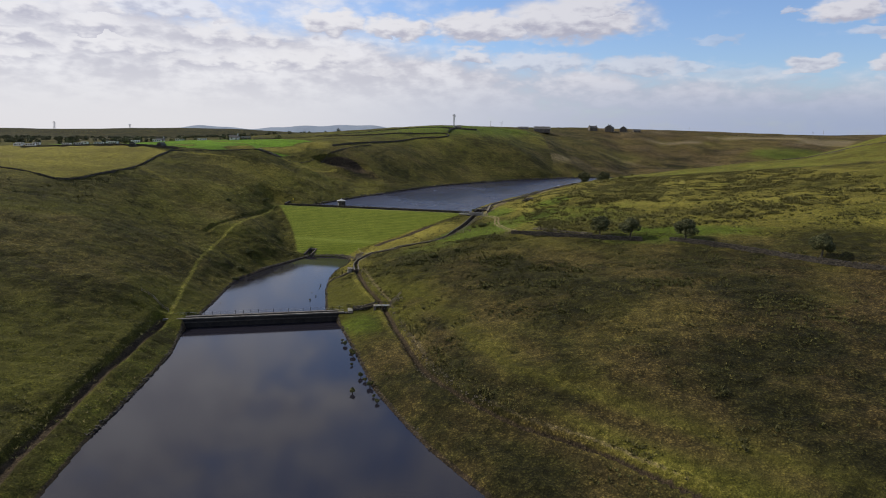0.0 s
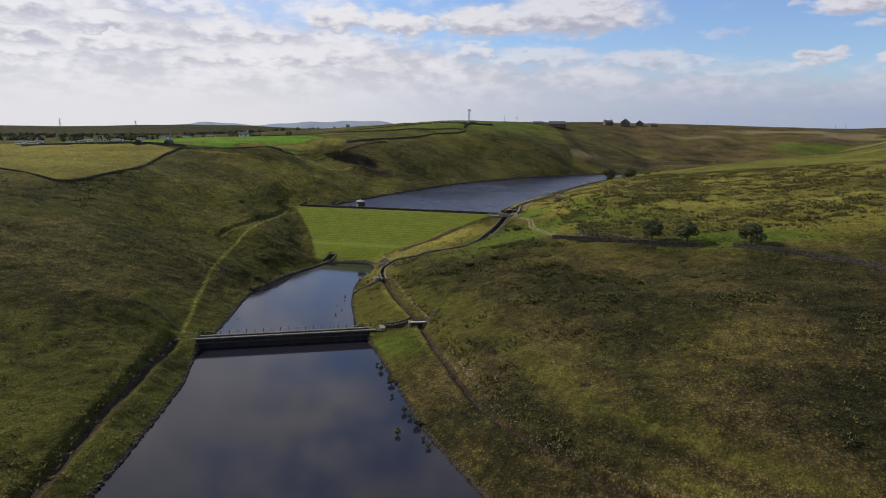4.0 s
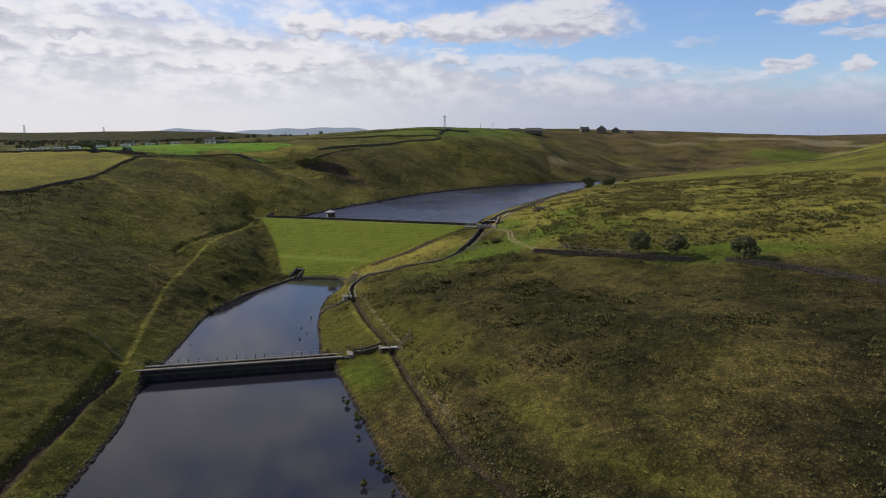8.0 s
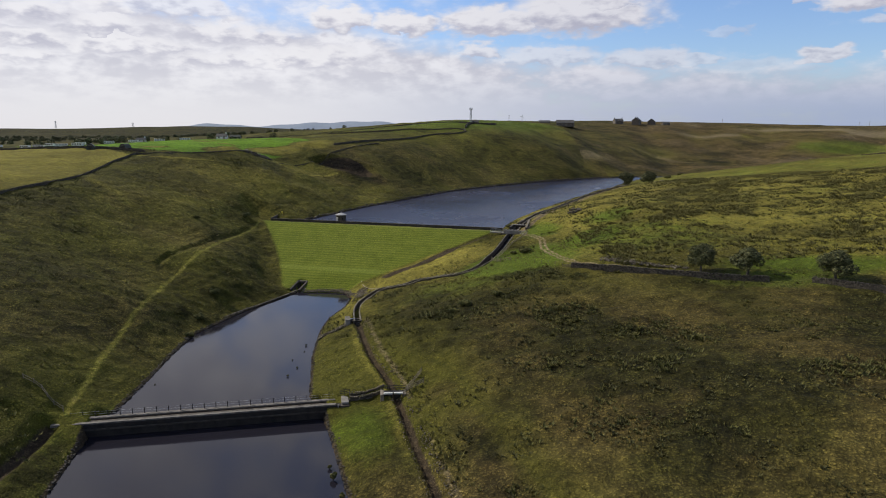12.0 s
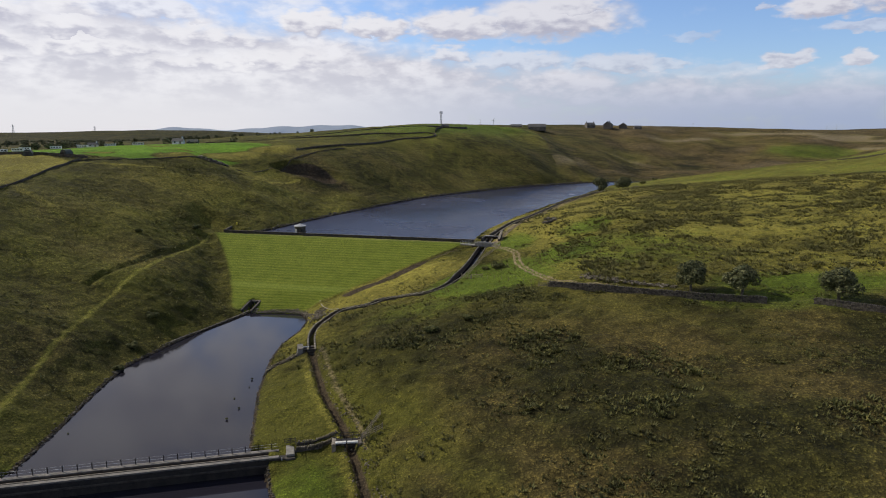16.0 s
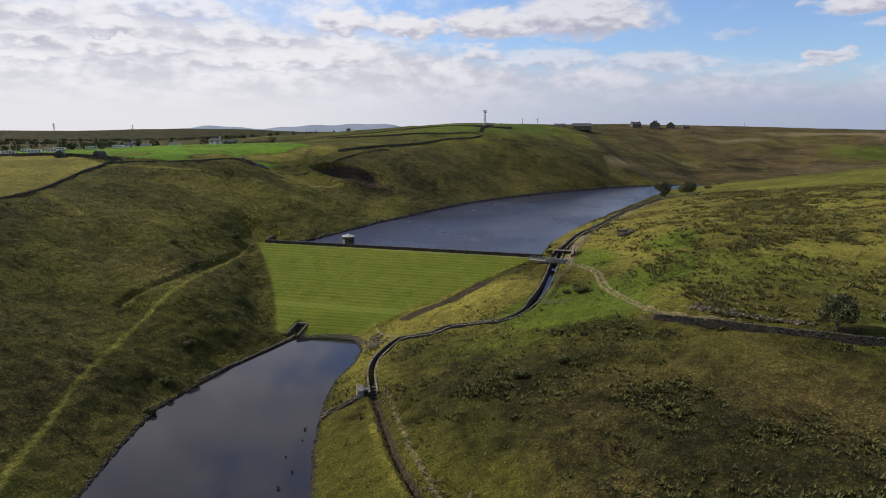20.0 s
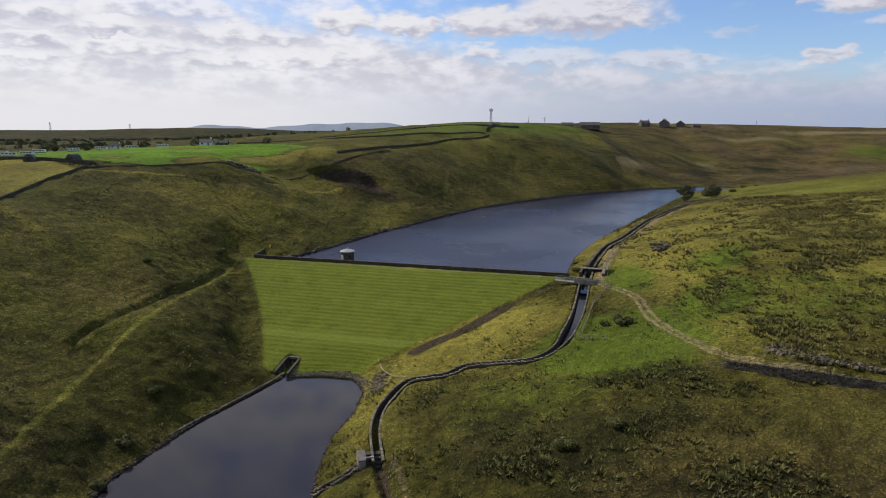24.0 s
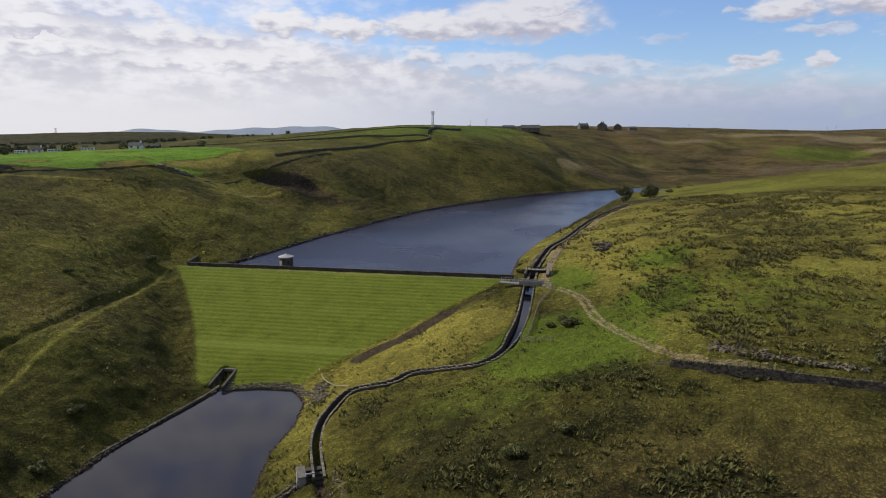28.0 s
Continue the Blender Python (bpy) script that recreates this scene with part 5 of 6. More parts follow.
def channel_walls(line, label, apart, lift, depth, stones, seed):
    """Two retaining walls with copings and a wet stone bed."""
    rng = np.random.default_rng(seed)
    run = on_land(line, 1.1)
    # even out the fall of the copings
    z = np.convolve(np.pad(run[:, 2], 4, "edge"), np.ones(9) / 9, "valid")
    run[:, 2] = z
    nrm = sides(run)
    apart = apart - 0.52 * ease(262, 254, run[:, 1]) if stones else np.full(len(run), apart)
    for sign in (1, -1):
        thing = tagged(new("channel_wall"), label, "retaining wall", "walls of the stone channel")
        mid = np.c_[run[:, :2] + sign * nrm * (apart + 0.22)[:, None], run[:, 2]]
        swept("wall_face", mid, [(-0.22, -depth), (0.22, -depth), (0.22, lift - 0.1), (-0.22, lift - 0.1)], WALLSTONE if stones else DARK_STONE, thing)
        nm = sides(mid)
        turn = np.arctan2(-nm[:, 0], nm[:, 1])
        if stones:
            first = part("coping_stone", box((1.04, 0.4, 0.2), bevel=0.05), CHANNEL_COPE, thing)
            for i in range(len(mid)):
                ob = first if i == 0 else new("coping_stone", first.data)
                ob.parent = thing
                ob.matrix_basis = pose(mid[i, 0], mid[i, 1], mid[i, 2] + lift + rng.normal(0, 0.03), rng.normal(0, 2), rng.normal(0, 2), math.degrees(turn[i]) + rng.normal(0, 3))
        else:
            k = len(mid)
            top = rough_boxes("coping", np.c_[mid[:, :2], mid[:, 2] + lift], np.c_[np.full(k, 1.05), np.full(k, 0.6), np.full(k, 0.24)], turn, RUBBLE, 0.08, seed + sign)
            top.parent = thing
    swept("channel_bed", np.c_[run[:, :2], run[:, 2] - 1.55], [(-0.85, -0.3), (0.85, -0.3), (0.85, 0.25), (-0.85, 0.25)] if not stones else [(-0.75, -0.3), (0.75, -0.3), (0.75, 0.1), (-0.75, 0.1)], DARK_STONE)
    tagged(bpy.data.objects["channel_bed" if stones else "channel_bed.001"], "wet dark stone bed of the channel", "channel", kind="structure")
    return run


RUN = channel_walls(CANAL[1:13], "stone retaining wall with worn copings beside a channel", 1.1, 0.3, 1.9, True, 21)
channel_walls(SPILL, "stone retaining wall of the lakeside bywash", 0.75, 0.3, 1.6, False, 33)
wet = RUN[RUN[:, 1] > 258]
tagged(swept("channel_water", np.c_[wet[:, :2], wet[:, 2] - 1.2], [(-1.12, -0.1), (1.12, -0.1), (1.12, 0), (-1.12, 0)], WATER), "slow blue-grey water in the stone channel", "water", kind="structure")


def build_cascade():
    """Stone steps where the channel drops, with a pale pier and a pipe rail."""
    thing = tagged(new("cascade_steps"), "dark stepped stone cascade in the channel", "cascade")
    x, y, z = -24.1, 222.2, ground(-24.1, 222.2)
    turn = 12.0
    thing.matrix_basis = pose(x, y, z, 0, 0, turn)
    for i in range(7):
        part("step", box((2.5, 1.1, 1.0), pose(0, 3.0 - i * 0.95, -0.55 - i * 0.3, 0, 0, (i % 3 - 1) * 2), 0.06), DARK_STONE if i % 2 else WALLSTONE, thing)
    pier = tagged(new("stone_pier"), "pale concrete pier beside the cascade", "pier")
    pier.matrix_basis = pose(x - 2.2, y + 0.6, z, 0, 0, turn)
    part("block", box((1.2, 3.4, 1.6), pose(0, 0, -0.2), 0.06), CONCRETE, pier)
    part("cap", box((1.35, 3.6, 0.16), pose(0, 0, 0.66), 0.04), GREY_COPING, pier)
    part("pipe", box((1.4, 0.22, 0.22), pose(1.2, -1.4, 0.95), 0.05), STEEL, pier, "pale steel pipe")
    post_rail("hand_rail", [(x - 3.2, y + 2.4), (x - 2.6, y - 1.6)], "thin pale steel hand rail on the pier", 1.3, 1.1, (0.55, 1.05), STEEL, 0.06, "railing")
    for k, off in enumerate((0.75, -0.75)):
        line = [(a, b + off) for a, b in SIDE_DITCH]
        stone_wall(line, 0.55, 0.5, "low stone edging of a side ditch into the pond", 50 + k, WALLSTONE, 0.6, "stone edging")


build_cascade()


def build_sluice():
    """The little sluice where the channel passes the weir, its link channel and fences."""
    x, y = -10.6, 178.4
    z = ground(x, y)
    thing = tagged(new("sluice_gate"), "small sluice with two white boards between stone piers", "sluice")
    thing.matrix_basis = pose(x, y, z, 0, 0, 5)
    for dx in (-2.2, 2.2):
        part("pier", box((0.7, 2.4, 2.2), pose(dx, 0, -0.5), 0.06), STONE, thing)
    for dx in (-1.0, 1.0):
        part("board", box((1.8, 0.5, 0.3), pose(dx, -0.7, 0.62), 0.03), WHITE_WOOD, thing, "white painted gate board")
        part("gate", box((1.6, 0.16, 1.5), pose(dx, 0.1, -0.3), 0.03), IRON, thing)
        part("spindle", box((0.1, 0.1, 1.0), pose(dx, 0.1, 0.9)), IRON, thing)
    part("walkway", box((4.6, 0.9, 0.14), pose(0, 0.35, 0.5), 0.02), IRON, thing)
    post_rail("hand_rail", [(x - 2.3, y + 0.9), (x + 2.2, y + 1.3)], "dark iron hand rail over the sluice", 1.1, 1.0, (0.5, 0.98), IRON, 0.07, "railing", z + 0.5)
    post_rail("timber_fence", [(-8.1, 178.2), (-6.3, 181.6), (-5.2, 184.0)], "weathered timber fence beside the sluice", 1.3, 1.2, (0.4, 0.75, 1.1))
    post_rail("timber_fence", [(-8.0, 178.4), (-4.6, 179.8)], "weathered timber fence beside the sluice", 1.2, 1.2, (0.4, 0.75, 1.1))
    link = [(-19.0, 179.0), (-16.0, 179.4), (-12.9, 180.8)]
    for k, off in enumerate((0.85, -0.85)):
        stone_wall([(a, b + off) for a, b in link], 0.7, 0.5, "low stone side of the link channel by the weir", 60 + k, WALLSTONE, 0.6, "stone edging")
    tagged(swept("ditch_bed", on_land(link, 1.0, 0.06), [(-0.7, -0.2), (0.7, -0.2), (0.7, 0), (-0.7, 0)], DARK_STONE), "wet dark bed of the link channel", "channel", kind="structure")


build_sluice()


def build_footbridge():
    """The concrete footbridge over the channel at the dam's right end, and the overflow behind it."""
    ax, ay, bx, by = 16.5, 298.6, 29.6, 292.6
    z = 20.72
    n, turn = math.hypot(bx - ax, by - ay), math.degrees(math.atan2(by - ay, bx - ax))
    thing = tagged(new("footbridge"), "pale concrete footbridge with parapet and steel rails", "footbridge")
    thing.matrix_basis = pose(ax, ay, z, 0, 0, turn)
    part("deck", box((n, 2.0, 0.35), pose(n / 2, 0, 0.0), 0.04), CONCRETE, thing)
    part("parapet", box((6.2, 0.2, 0.95), pose(n / 2 + 1.4, -0.95, 0.6), 0.03), CONCRETE, thing, "pale concrete parapet")
    part("parapet", box((6.2, 0.2, 0.95), pose(n / 2 + 1.4, 0.95, 0.6), 0.03), CONCRETE, thing)
    for dx in (n / 2 - 2.3, n / 2 + 4.9):
        part("abutment", box((0.9, 2.4, 2.6), pose(dx, 0, -1.4), 0.05), DARK_STONE, thing)
    rail = part("rail_post", box((0.08, 0.08, 1.1), pose(0, 0, 0.55)), STEEL, thing)
    spots = [(0.2 + i * 1.15, s) for i in range(12) for s in (-0.98, 0.98)]
    for i, (dx, dy) in enumerate(spots):
        ob = rail if i == 0 else new("rail_post", rail.data)
        ob.parent = thing
        ob.matrix_basis = pose(dx, dy, 0.15)
    for s in (-0.98, 0.98):
        for h in (0.6, 1.2):
            part("hand_rail", box((n, 0.05, 0.05), pose(n / 2, s, h)), STEEL, thing)
    over = tagged(new("overflow_chamber"), "dark stone overflow chamber with wing wall and screens", "overflow")
    over.matrix_basis = pose(28.2, 305.0, ground(33, 306), 0, 0, -16)
    part("back_wall", box((6.4, 0.7, 2.6), pose(-0.6, 2.8, -0.9), 0.05), DARK_STONE, over)
    part("side_wall", box((0.7, 6.0, 2.6), pose(-3.3, 0, -0.9), 0.05), DARK_STONE, over)
    bm = bmesh.new()
    pts = [(0, -3.4, -1.6), (0, 3.4, -1.6), (0, 3.4, 2.3), (0, -3.4, 0.3)]
    lo, hi = [bm.verts.new((2.6, b, c)) for _, b, c in pts], [bm.verts.new((3.2, b, c)) for _, b, c in pts]
    bm.faces.new(lo[::-1]), bm.faces.new(hi)
    for i in range(4):
        bm.faces.new((lo[i], lo[(i + 1) % 4], hi[(i + 1) % 4], hi[i]))
    part("wing_wall", bm, DARK_STONE, over, "tall sloping wing wall")
    part("wing_coping", box((0.8, 7.2, 0.2), pose(2.9, 0, 1.42, 16.4), 0.03), STONE, over)
    for i in range(5):
        part("screen_post", box((0.14, 0.14, 1.5), pose(-3.0 + i * 1.1, 1.9, 0.7)), IRON, over)
    part("screen_rail", box((4.8, 0.1, 0.12), pose(-0.8, 1.9, 1.35)), IRON, over)
    part("platform", box((5.2, 1.6, 0.2), pose(-0.8, 2.6, 0.45), 0.03), CONCRETE, over)
    post_rail("timber_fence", [(29.6, 293), (26.8, 286), (22.4, 277.5), (17.8, 264), (16.0, 259.5)], "weathered timber fence along the channel", 2.0, 1.15, (0.4, 0.75, 1.08))
    post_rail("timber_fence", [(31, 300), (33.5, 309), (37.5, 320), (45, 340)], "weathered timber fence beside the lakeside track", 2.4, 1.1, (0.5, 1.0))


build_footbridge()


def build_gate():
    x, y = 14.2, 257.2
    thing = tagged(new("field_gate"), "weathered timber four-bar field gate", "gate")
    thing.matrix_basis = pose(x, y, ground(x + 1, y - 1), 0, 0, -38)
    for h in (0.25, 0.53, 0.82, 1.12):
        part("bar", box((3.0, 0.05, 0.075), pose(1.5, 0, h)), WOOD, thing)
    for dx in (0.05, 1.0, 2.0, 2.95):
        part("upright", box((0.09, 0.06, 1.05), pose(dx, 0.03, 0.68)), WOOD, thing)
    for dx in (-0.15, 3.2):
        part("gate_post", box((0.2, 0.2, 1.5), pose(dx, 0, 0.65), 0.02), WOOD, thing)
    post_rail("timber_fence", [(16.8, 255.2), (19.6, 252.6)], "short weathered timber fence by the gate", 1.6, 1.1, (0.55, 1.0))


build_gate()
post_rail("wire_fence", [(17.4, 254.4), (22, 248), (28, 239), (33.6, 230.6)], "thin post and wire fence from the gate to the stone wall", 2.8, 1.05, (), WOOD, 0.08)
post_rail("hurdle", [(31.6, 231.4), (34.0, 230.2)], "low weathered timber hurdle at the wall's end", 1.2, 1.0, (0.35, 0.65, 0.95), WOOD, 0.09, "hurdle")


def build_outlet():
    """The culvert mouth at the dam's toe, its side walls and the low wall that runs on into the pond."""
    x, y = -49.6, 272.4
    z = POND
    thing = tagged(new("culvert_outlet"), "stone culvert mouth with side walls at the dam toe", "culvert")
    thing.matrix_basis = pose(x, y, z, 0, 0, -15)
    part("lintel", box((4.4, 0.9, 0.6), pose(0, 1.7, 2.2), 0.06), STONE, thing)
    # a solid dark block stands for the shade inside the opening
    part("mouth", box((3.0, 0.5, 2.6), pose(0, 1.75, 0.65)), IRON, thing, "dark block for the shade in the culvert opening")
    for s in (-1, 1):
        part("side_wall", box((0.6, 6.5, 3.2), pose(s * 1.65, -1.6, 0.05, 14), 0.06), DARK_STONE, thing)
        part("wall_coping", box((0.62, 6.6, 0.18), pose(s * 1.65, -1.85, 1.7, 14), 0.04), DARK_STONE, thing)
        for i in range(4):
            part("step", box((1.2, 0.6, 0.3), pose(s * 2.4, -2.6 - i * 0.65, 0.9 - i * 0.3), 0.03), STONE, thing)
    line = [(-50.6, 268.5, z + 0.35), (-53.4, 261.0, z + 0.35), (-57.8, 251.5, z + 0.3), (-61.5, 243.5, z + 0.35), (-65.5, 234, z + 0.5), (-68, 228, z + 0.6)]
    low = tagged(new("low_wall"), "low dark stone wall along the pond's edge", "wall")
    swept("wall_body", bend(line, 1.0), [(-0.35, -1.6), (0.35, -1.6), (0.3, 0), (-0.3, 0)], DARK_STONE, low)
    p = bend(line, 1.0)
    nm = sides(p)
    top = rough_boxes("coping", np.c_[p[:, :2], p[:, 2] + 0.06], np.tile((0.95, 0.72, 0.16), (len(p), 1)), np.arctan2(-nm[:, 0], nm[:, 1]), WALLSTONE, 0.07, 8)
    top.parent = low
    pipe = tagged(new("hose"), "pale plastic pipe lying over the bank", "pipe")
    swept("tube", on_land([(-28.8, 270.5), (-27.2, 265.5), (-24.5, 261), (-21.5, 258)], 0.6, 0.2), [(-0.07, -0.07), (0.07, -0.07), (0.07, 0.07), (-0.07, 0.07)], COPING, pipe)
    sign = tagged(new("lifebuoy_post"), "yellow lifebuoy box on a post by the lake", "lifebuoy post")
    sx, sy = -71.5, 337
    sign.matrix_basis = pose(sx, sy, ground(sx, sy))
    part("post", box((0.12, 0.12, 1.5), pose(0, 0, 0.75)), WOOD, sign)
    part("buoy_box", box((0.6, 0.3, 0.9), pose(0, -0.1, 1.4), 0.05), YELLOW, sign, "yellow box")


build_outlet()

# ---- dry stone walls ----
stone_wall([(34, 229.6), (44, 223.6), (54, 217.8), (64, 212), (75.6, 206.4)], 1.55, 0.75, "dark dry stone wall with upright cope stones", 71, cope=WALLSTONE)
stone_wall([(84.2, 202.8), (91, 197.2), (102.2, 188), (114.5, 173.4), (126.7, 160.5), (146, 141), (170, 120)], 1.5, 0.75, "dark dry stone wall with upright cope stones", 72, cope=WALLSTONE)
stone_wall([(-185, 257), (-165, 256), (-147, 254), (-141.5, 274), (-138.5, 297), (-141.5, 322), (-144, 340), (-146, 357), (-147, 368)], 0.75, 0.45, "dark dry stone wall round a hay field", 73, stone=0.7, cope=WALLSTONE)
stone_wall([(-147, 366), (-125, 380), (-104, 402), (-88, 424), (-72, 452), (-58, 486), (-47, 508)], 0.4, 0.45, "low broken stone wall along the rim of a green field", 74, stone=0.8, cope=WALLSTONE)
stone_wall([(-72, 477), (-47, 523), (-15, 577), (8, 596), (16, 611), (8, 617), (-13, 606), (-34, 606)], 1.0, 0.6, "dark dry stone wall round a hilltop field", 75, stone=1.2, cope=WALLSTONE)
stone_wall([(-34, 606), (-64, 592), (-100, 600), (-160, 585)], 1.1, 0.7, "dark dry stone wall across the plateau", 76, stone=1.8, cope=WALLSTONE)
stone_wall([(16, 630), (18, 655), (20, 686), (-40, 690), (-120, 676)], 1.7, 0.9, "dark dry stone wall below the mast", 77, stone=2.0, cope=WALLSTONE)
stone_wall([(-146, 372), (-190, 388), (-260, 410)], 1.2, 0.8, "dark dry stone wall between two fields", 78, stone=1.4, cope=WALLSTONE)

stone_wall([(262, 472), (278, 456), (286, 432), (293, 400), (300, 360)], 1.2, 0.8, "dark dry stone wall on the high moor", 80, stone=1.6, cope=WALLSTONE)


def rubble(name, spots, count, spread, small, big, label, seed, mat=RUBBLE):
    """A heap or strip of loose stones."""
    rng = np.random.default_rng(seed)
    line = bend(spots, 0.5)
    i = rng.integers(0, len(line), count)
    xy = line[i] + rng.normal(0, spread, (count, 2))
    size = rng.uniform(small, big, count) ** 1.2
    z = land(xy[:, 0], xy[:, 1]) + size * 0.18
    ob = rough_boxes(name, np.c_[xy, z], np.c_[size, size * rng.uniform(0.5, 0.9, count), size * rng.uniform(0.4, 0.7, count)], rng.uniform(0, 6.3, count), mat, 0.22, seed)
    return tagged(ob, label, "rubble", kind="stuff")


rubble("rubble", [(45, 235.8), (47.5, 232.6), (50, 230.4)], 190, 0.9, 0.3, 0.85, "heap of tumbled pale wall stones", 81)
rubble("rubble", [(50, 230.4), (56, 225.5), (62, 221.5)], 150, 0.55, 0.25, 0.65, "line of tumbled pale wall stones", 82)
rubble("stone_pitching", [(-48, 267.3), (-41, 268), (-34, 266.4), (-30.8, 262)], 700, 0.6, 0.2, 0.5, "grey stone pitching along the dam toe", 83)
rubble("stone_pitching", [(-30.5, 264), (-28, 262), (-27.5, 257)], 420, 1.3, 0.2, 0.55, "tumbled grey boulders at the pond's corner", 84)
for k, (ring, count) in enumerate(((POND_SHORE[:8], 800), (LAKE_SHORE[:12], 3200), (LOW_SHORE[1:5], 700), (LOW_SHORE[14:21], 700), (POND_SHORE[10:], 500))):
    rubble("shore_stones", ring, count, 0.4 + 0.3 * (count > 3000), 0.18, 0.45 + 0.4 * (count > 3000), "dark stones along the waterline", 85 + k, WALLSTONE)

for k, (off, count, spread, big) in enumerate(((-1.3, 380, 0.2, 0.3), (1.5, 800, 0.6, 0.36))):
    rubble("edging_stones", [(a + off, b + off * 0.3) for a, b in LOWER_RUN[1:42]], count, spread, 0.12, big, "pale loose stones along the dry lower channel", 95 + k)


# ---- trees and shrubs ----
def add_limb(bm, a, b, ra, rb, n=7):
    a, b = Vector(a), Vector(b)
    d = (b - a).normalized()
    u = d.orthogonal().normalized()
    v = d.cross(u)
    rows = [[bm.verts.new(p + r * (math.cos(2 * math.pi * i / n) * u + math.sin(2 * math.pi * i / n) * v)) for i in range(n)] for p, r in ((a, ra), (b, rb))]
    for i in range(n):
        bm.faces.new((rows[0][i], rows[0][(i + 1) % n], rows[1][(i + 1) % n], rows[1][i]))
    bm.faces.new(rows[0][::-1])
    bm.faces.new(rows[1])


def leaf_cloud(rng, lobes, count, size):
    """Leaf quads thick on the outsides of the lobes, sparse within."""
    lobes = np.asarray(lobes, float)
    w = lobes[:, 3] ** 2
    i = rng.choice(len(lobes), count, p=w / w.sum())
    d = rng.normal(0, 1, (count, 3))
    d /= np.linalg.norm(d, axis=1, keepdims=True)
    c = lobes[i, :3] + d * (lobes[i, 3] * rng.uniform(0.55, 1.05, count) ** 0.6)[:, None] * np.array([1, 1, 0.85])
    nrm = d + rng.normal(0, 0.5, (count, 3))
    nrm /= np.linalg.norm(nrm, axis=1, keepdims=True)
    u = np.cross(nrm, rng.normal(0, 1, (count, 3)))
    u /= np.linalg.norm(u, axis=1, keepdims=True)
    v = np.cross(nrm, u)
    s = (size * rng.uniform(0.6, 1.3, count))[:, None]
    q = np.stack([c - u * s, c - v * s * 0.6, c + u * s, c + v * s * 0.6], 1)
    return q.reshape(-1, 3), np.arange(count * 4).reshape(-1, 4)


def tree(label, height, width, seed, leaves=3200, leaf=0.3, low=0.22, group=""):
    rng = np.random.default_rng(seed)
    thing = tagged(new("tree"), label, "tree", group)
    bm = bmesh.new()
    tall = height * 0.5
    bend_x, bend_y = rng.normal(0, 0.15, 2)
    add_limb(bm, (0, 0, -0.3), (bend_x, bend_y, tall * 0.55), 0.06 * height * 0.75, 0.045 * height * 0.75, 9)
    add_limb(bm, (bend_x, bend_y, tall * 0.5), (bend_x * 2, bend_y * 2, tall * 1.3), 0.034 * height, 0.012 * height)
    lobes = []
    for k in range(9):
        a, r = k * 2.4 + rng.normal(0, 0.3), width * 0.5 * rng.uniform(0.35, 0.68)
        z = height * rng.uniform(low + 0.2, 0.78)
        tip = (r * math.cos(a), r * math.sin(a), z)
        add_limb(bm, (bend_x, bend_y, tall * rng.uniform(0.45, 0.7)), tip, 0.02 * height, 0.006 * height, 6)
        lobes.append((*tip, width * rng.uniform(0.17, 0.27)))
    lobes.append((0, 0, height * 0.66, width * 0.33))
    lobes.append((0, 0, height * 0.84, width * 0.2))
    part("trunk", bm, BARK, thing)
    v, f = leaf_cloud(rng, lobes, leaves, leaf)
    crown = mesh_thing("crown", v.tolist(), f.tolist(), LEAF)
    crown.parent = thing
    return thing


TREES = [((64.2, 217.6), 7.2, 7.4, 0), ((73.4, 212.4), 6.9, 8.2, 1), ((89.6, 203.4), 6.9, 8.8, 2), ((120, 176.5), 6.6, 7.4, 0)]
MODELS = [tree("round-crowned broadleaf tree with dark glossy leaves by a wall", 7.6, 8.2, 100 + i, 4200, 0.27, 0.16, "trees by the stone wall") for i in range(3)]
for i, ((x, y), h, w, kind) in enumerate(TREES):
    ob = MODELS[i] if i < 3 else copy_thing(MODELS[kind], Matrix())
    ob.matrix_basis = pose(x, y, ground(x, y), 0, 0, i * 70) @ Matrix.Diagonal((w / 8.2, w / 8.2, h / 7.6, 1))
for x, y, h, w, seed in ((116.5, 483, 9.6, 10.5, 104), (132, 485, 7.0, 11.0, 105)):
    ob = tree("dense dark green tree on the lake shore", h, w, seed, 3200, 0.36, 0.05, "trees on the lake shore")
    ob.matrix_basis = pose(x, y, ground(x, y) - 0.2)


def shrub(label, height, width, seed, leaves=500, mat=RUSH, leaf=0.16, group=""):
    rng = np.random.default_rng(seed)
    thing = tagged(new("shrub"), label, "shrub", group)
    bm = bmesh.new()
    lobes = []
    for k in range(6):
        a, r = k * 2.1, width * 0.3 * rng.uniform(0.4, 1)
        add_limb(bm, (0, 0, -0.3), (r * math.cos(a), r * math.sin(a), height * 0.6), 0.05, 0.015, 5)
        lobes.append((r * math.cos(a), r * math.sin(a), height * rng.uniform(0.35, 0.7), width * 0.24))
    part("stems", bm, BARK, thing)
    v, f = leaf_cloud(rng, lobes, leaves, leaf)
    leafage = mesh_thing("foliage", v.tolist(), f.tolist(), mat)
    leafage.parent = thing
    return thing


WATER_SHRUBS = [(-19.5, 156.5), (-18.3, 153), (-16.0, 147.5), (-15.2, 145), (-14.5, 138), (-11.5, 130.5), (-10.2, 128), (-8.8, 124.8), (-7.4, 119), (-12.2, 121), (-6.4, 116)]
base_shrub = shrub("small dark willow shrub standing in shallow water", 1.8, 1.5, 200, 420, group="shrubs in the water")
for i, (x, y) in enumerate(WATER_SHRUBS):
    ob = base_shrub if i == 0 else copy_thing(base_shrub, Matrix())
    ob.matrix_basis = pose(x, y, LOW - 0.1, 0, 0, i * 50) @ Matrix.Scale((0.6, 1.0, 0.8, 1.15)[i % 4], 4)
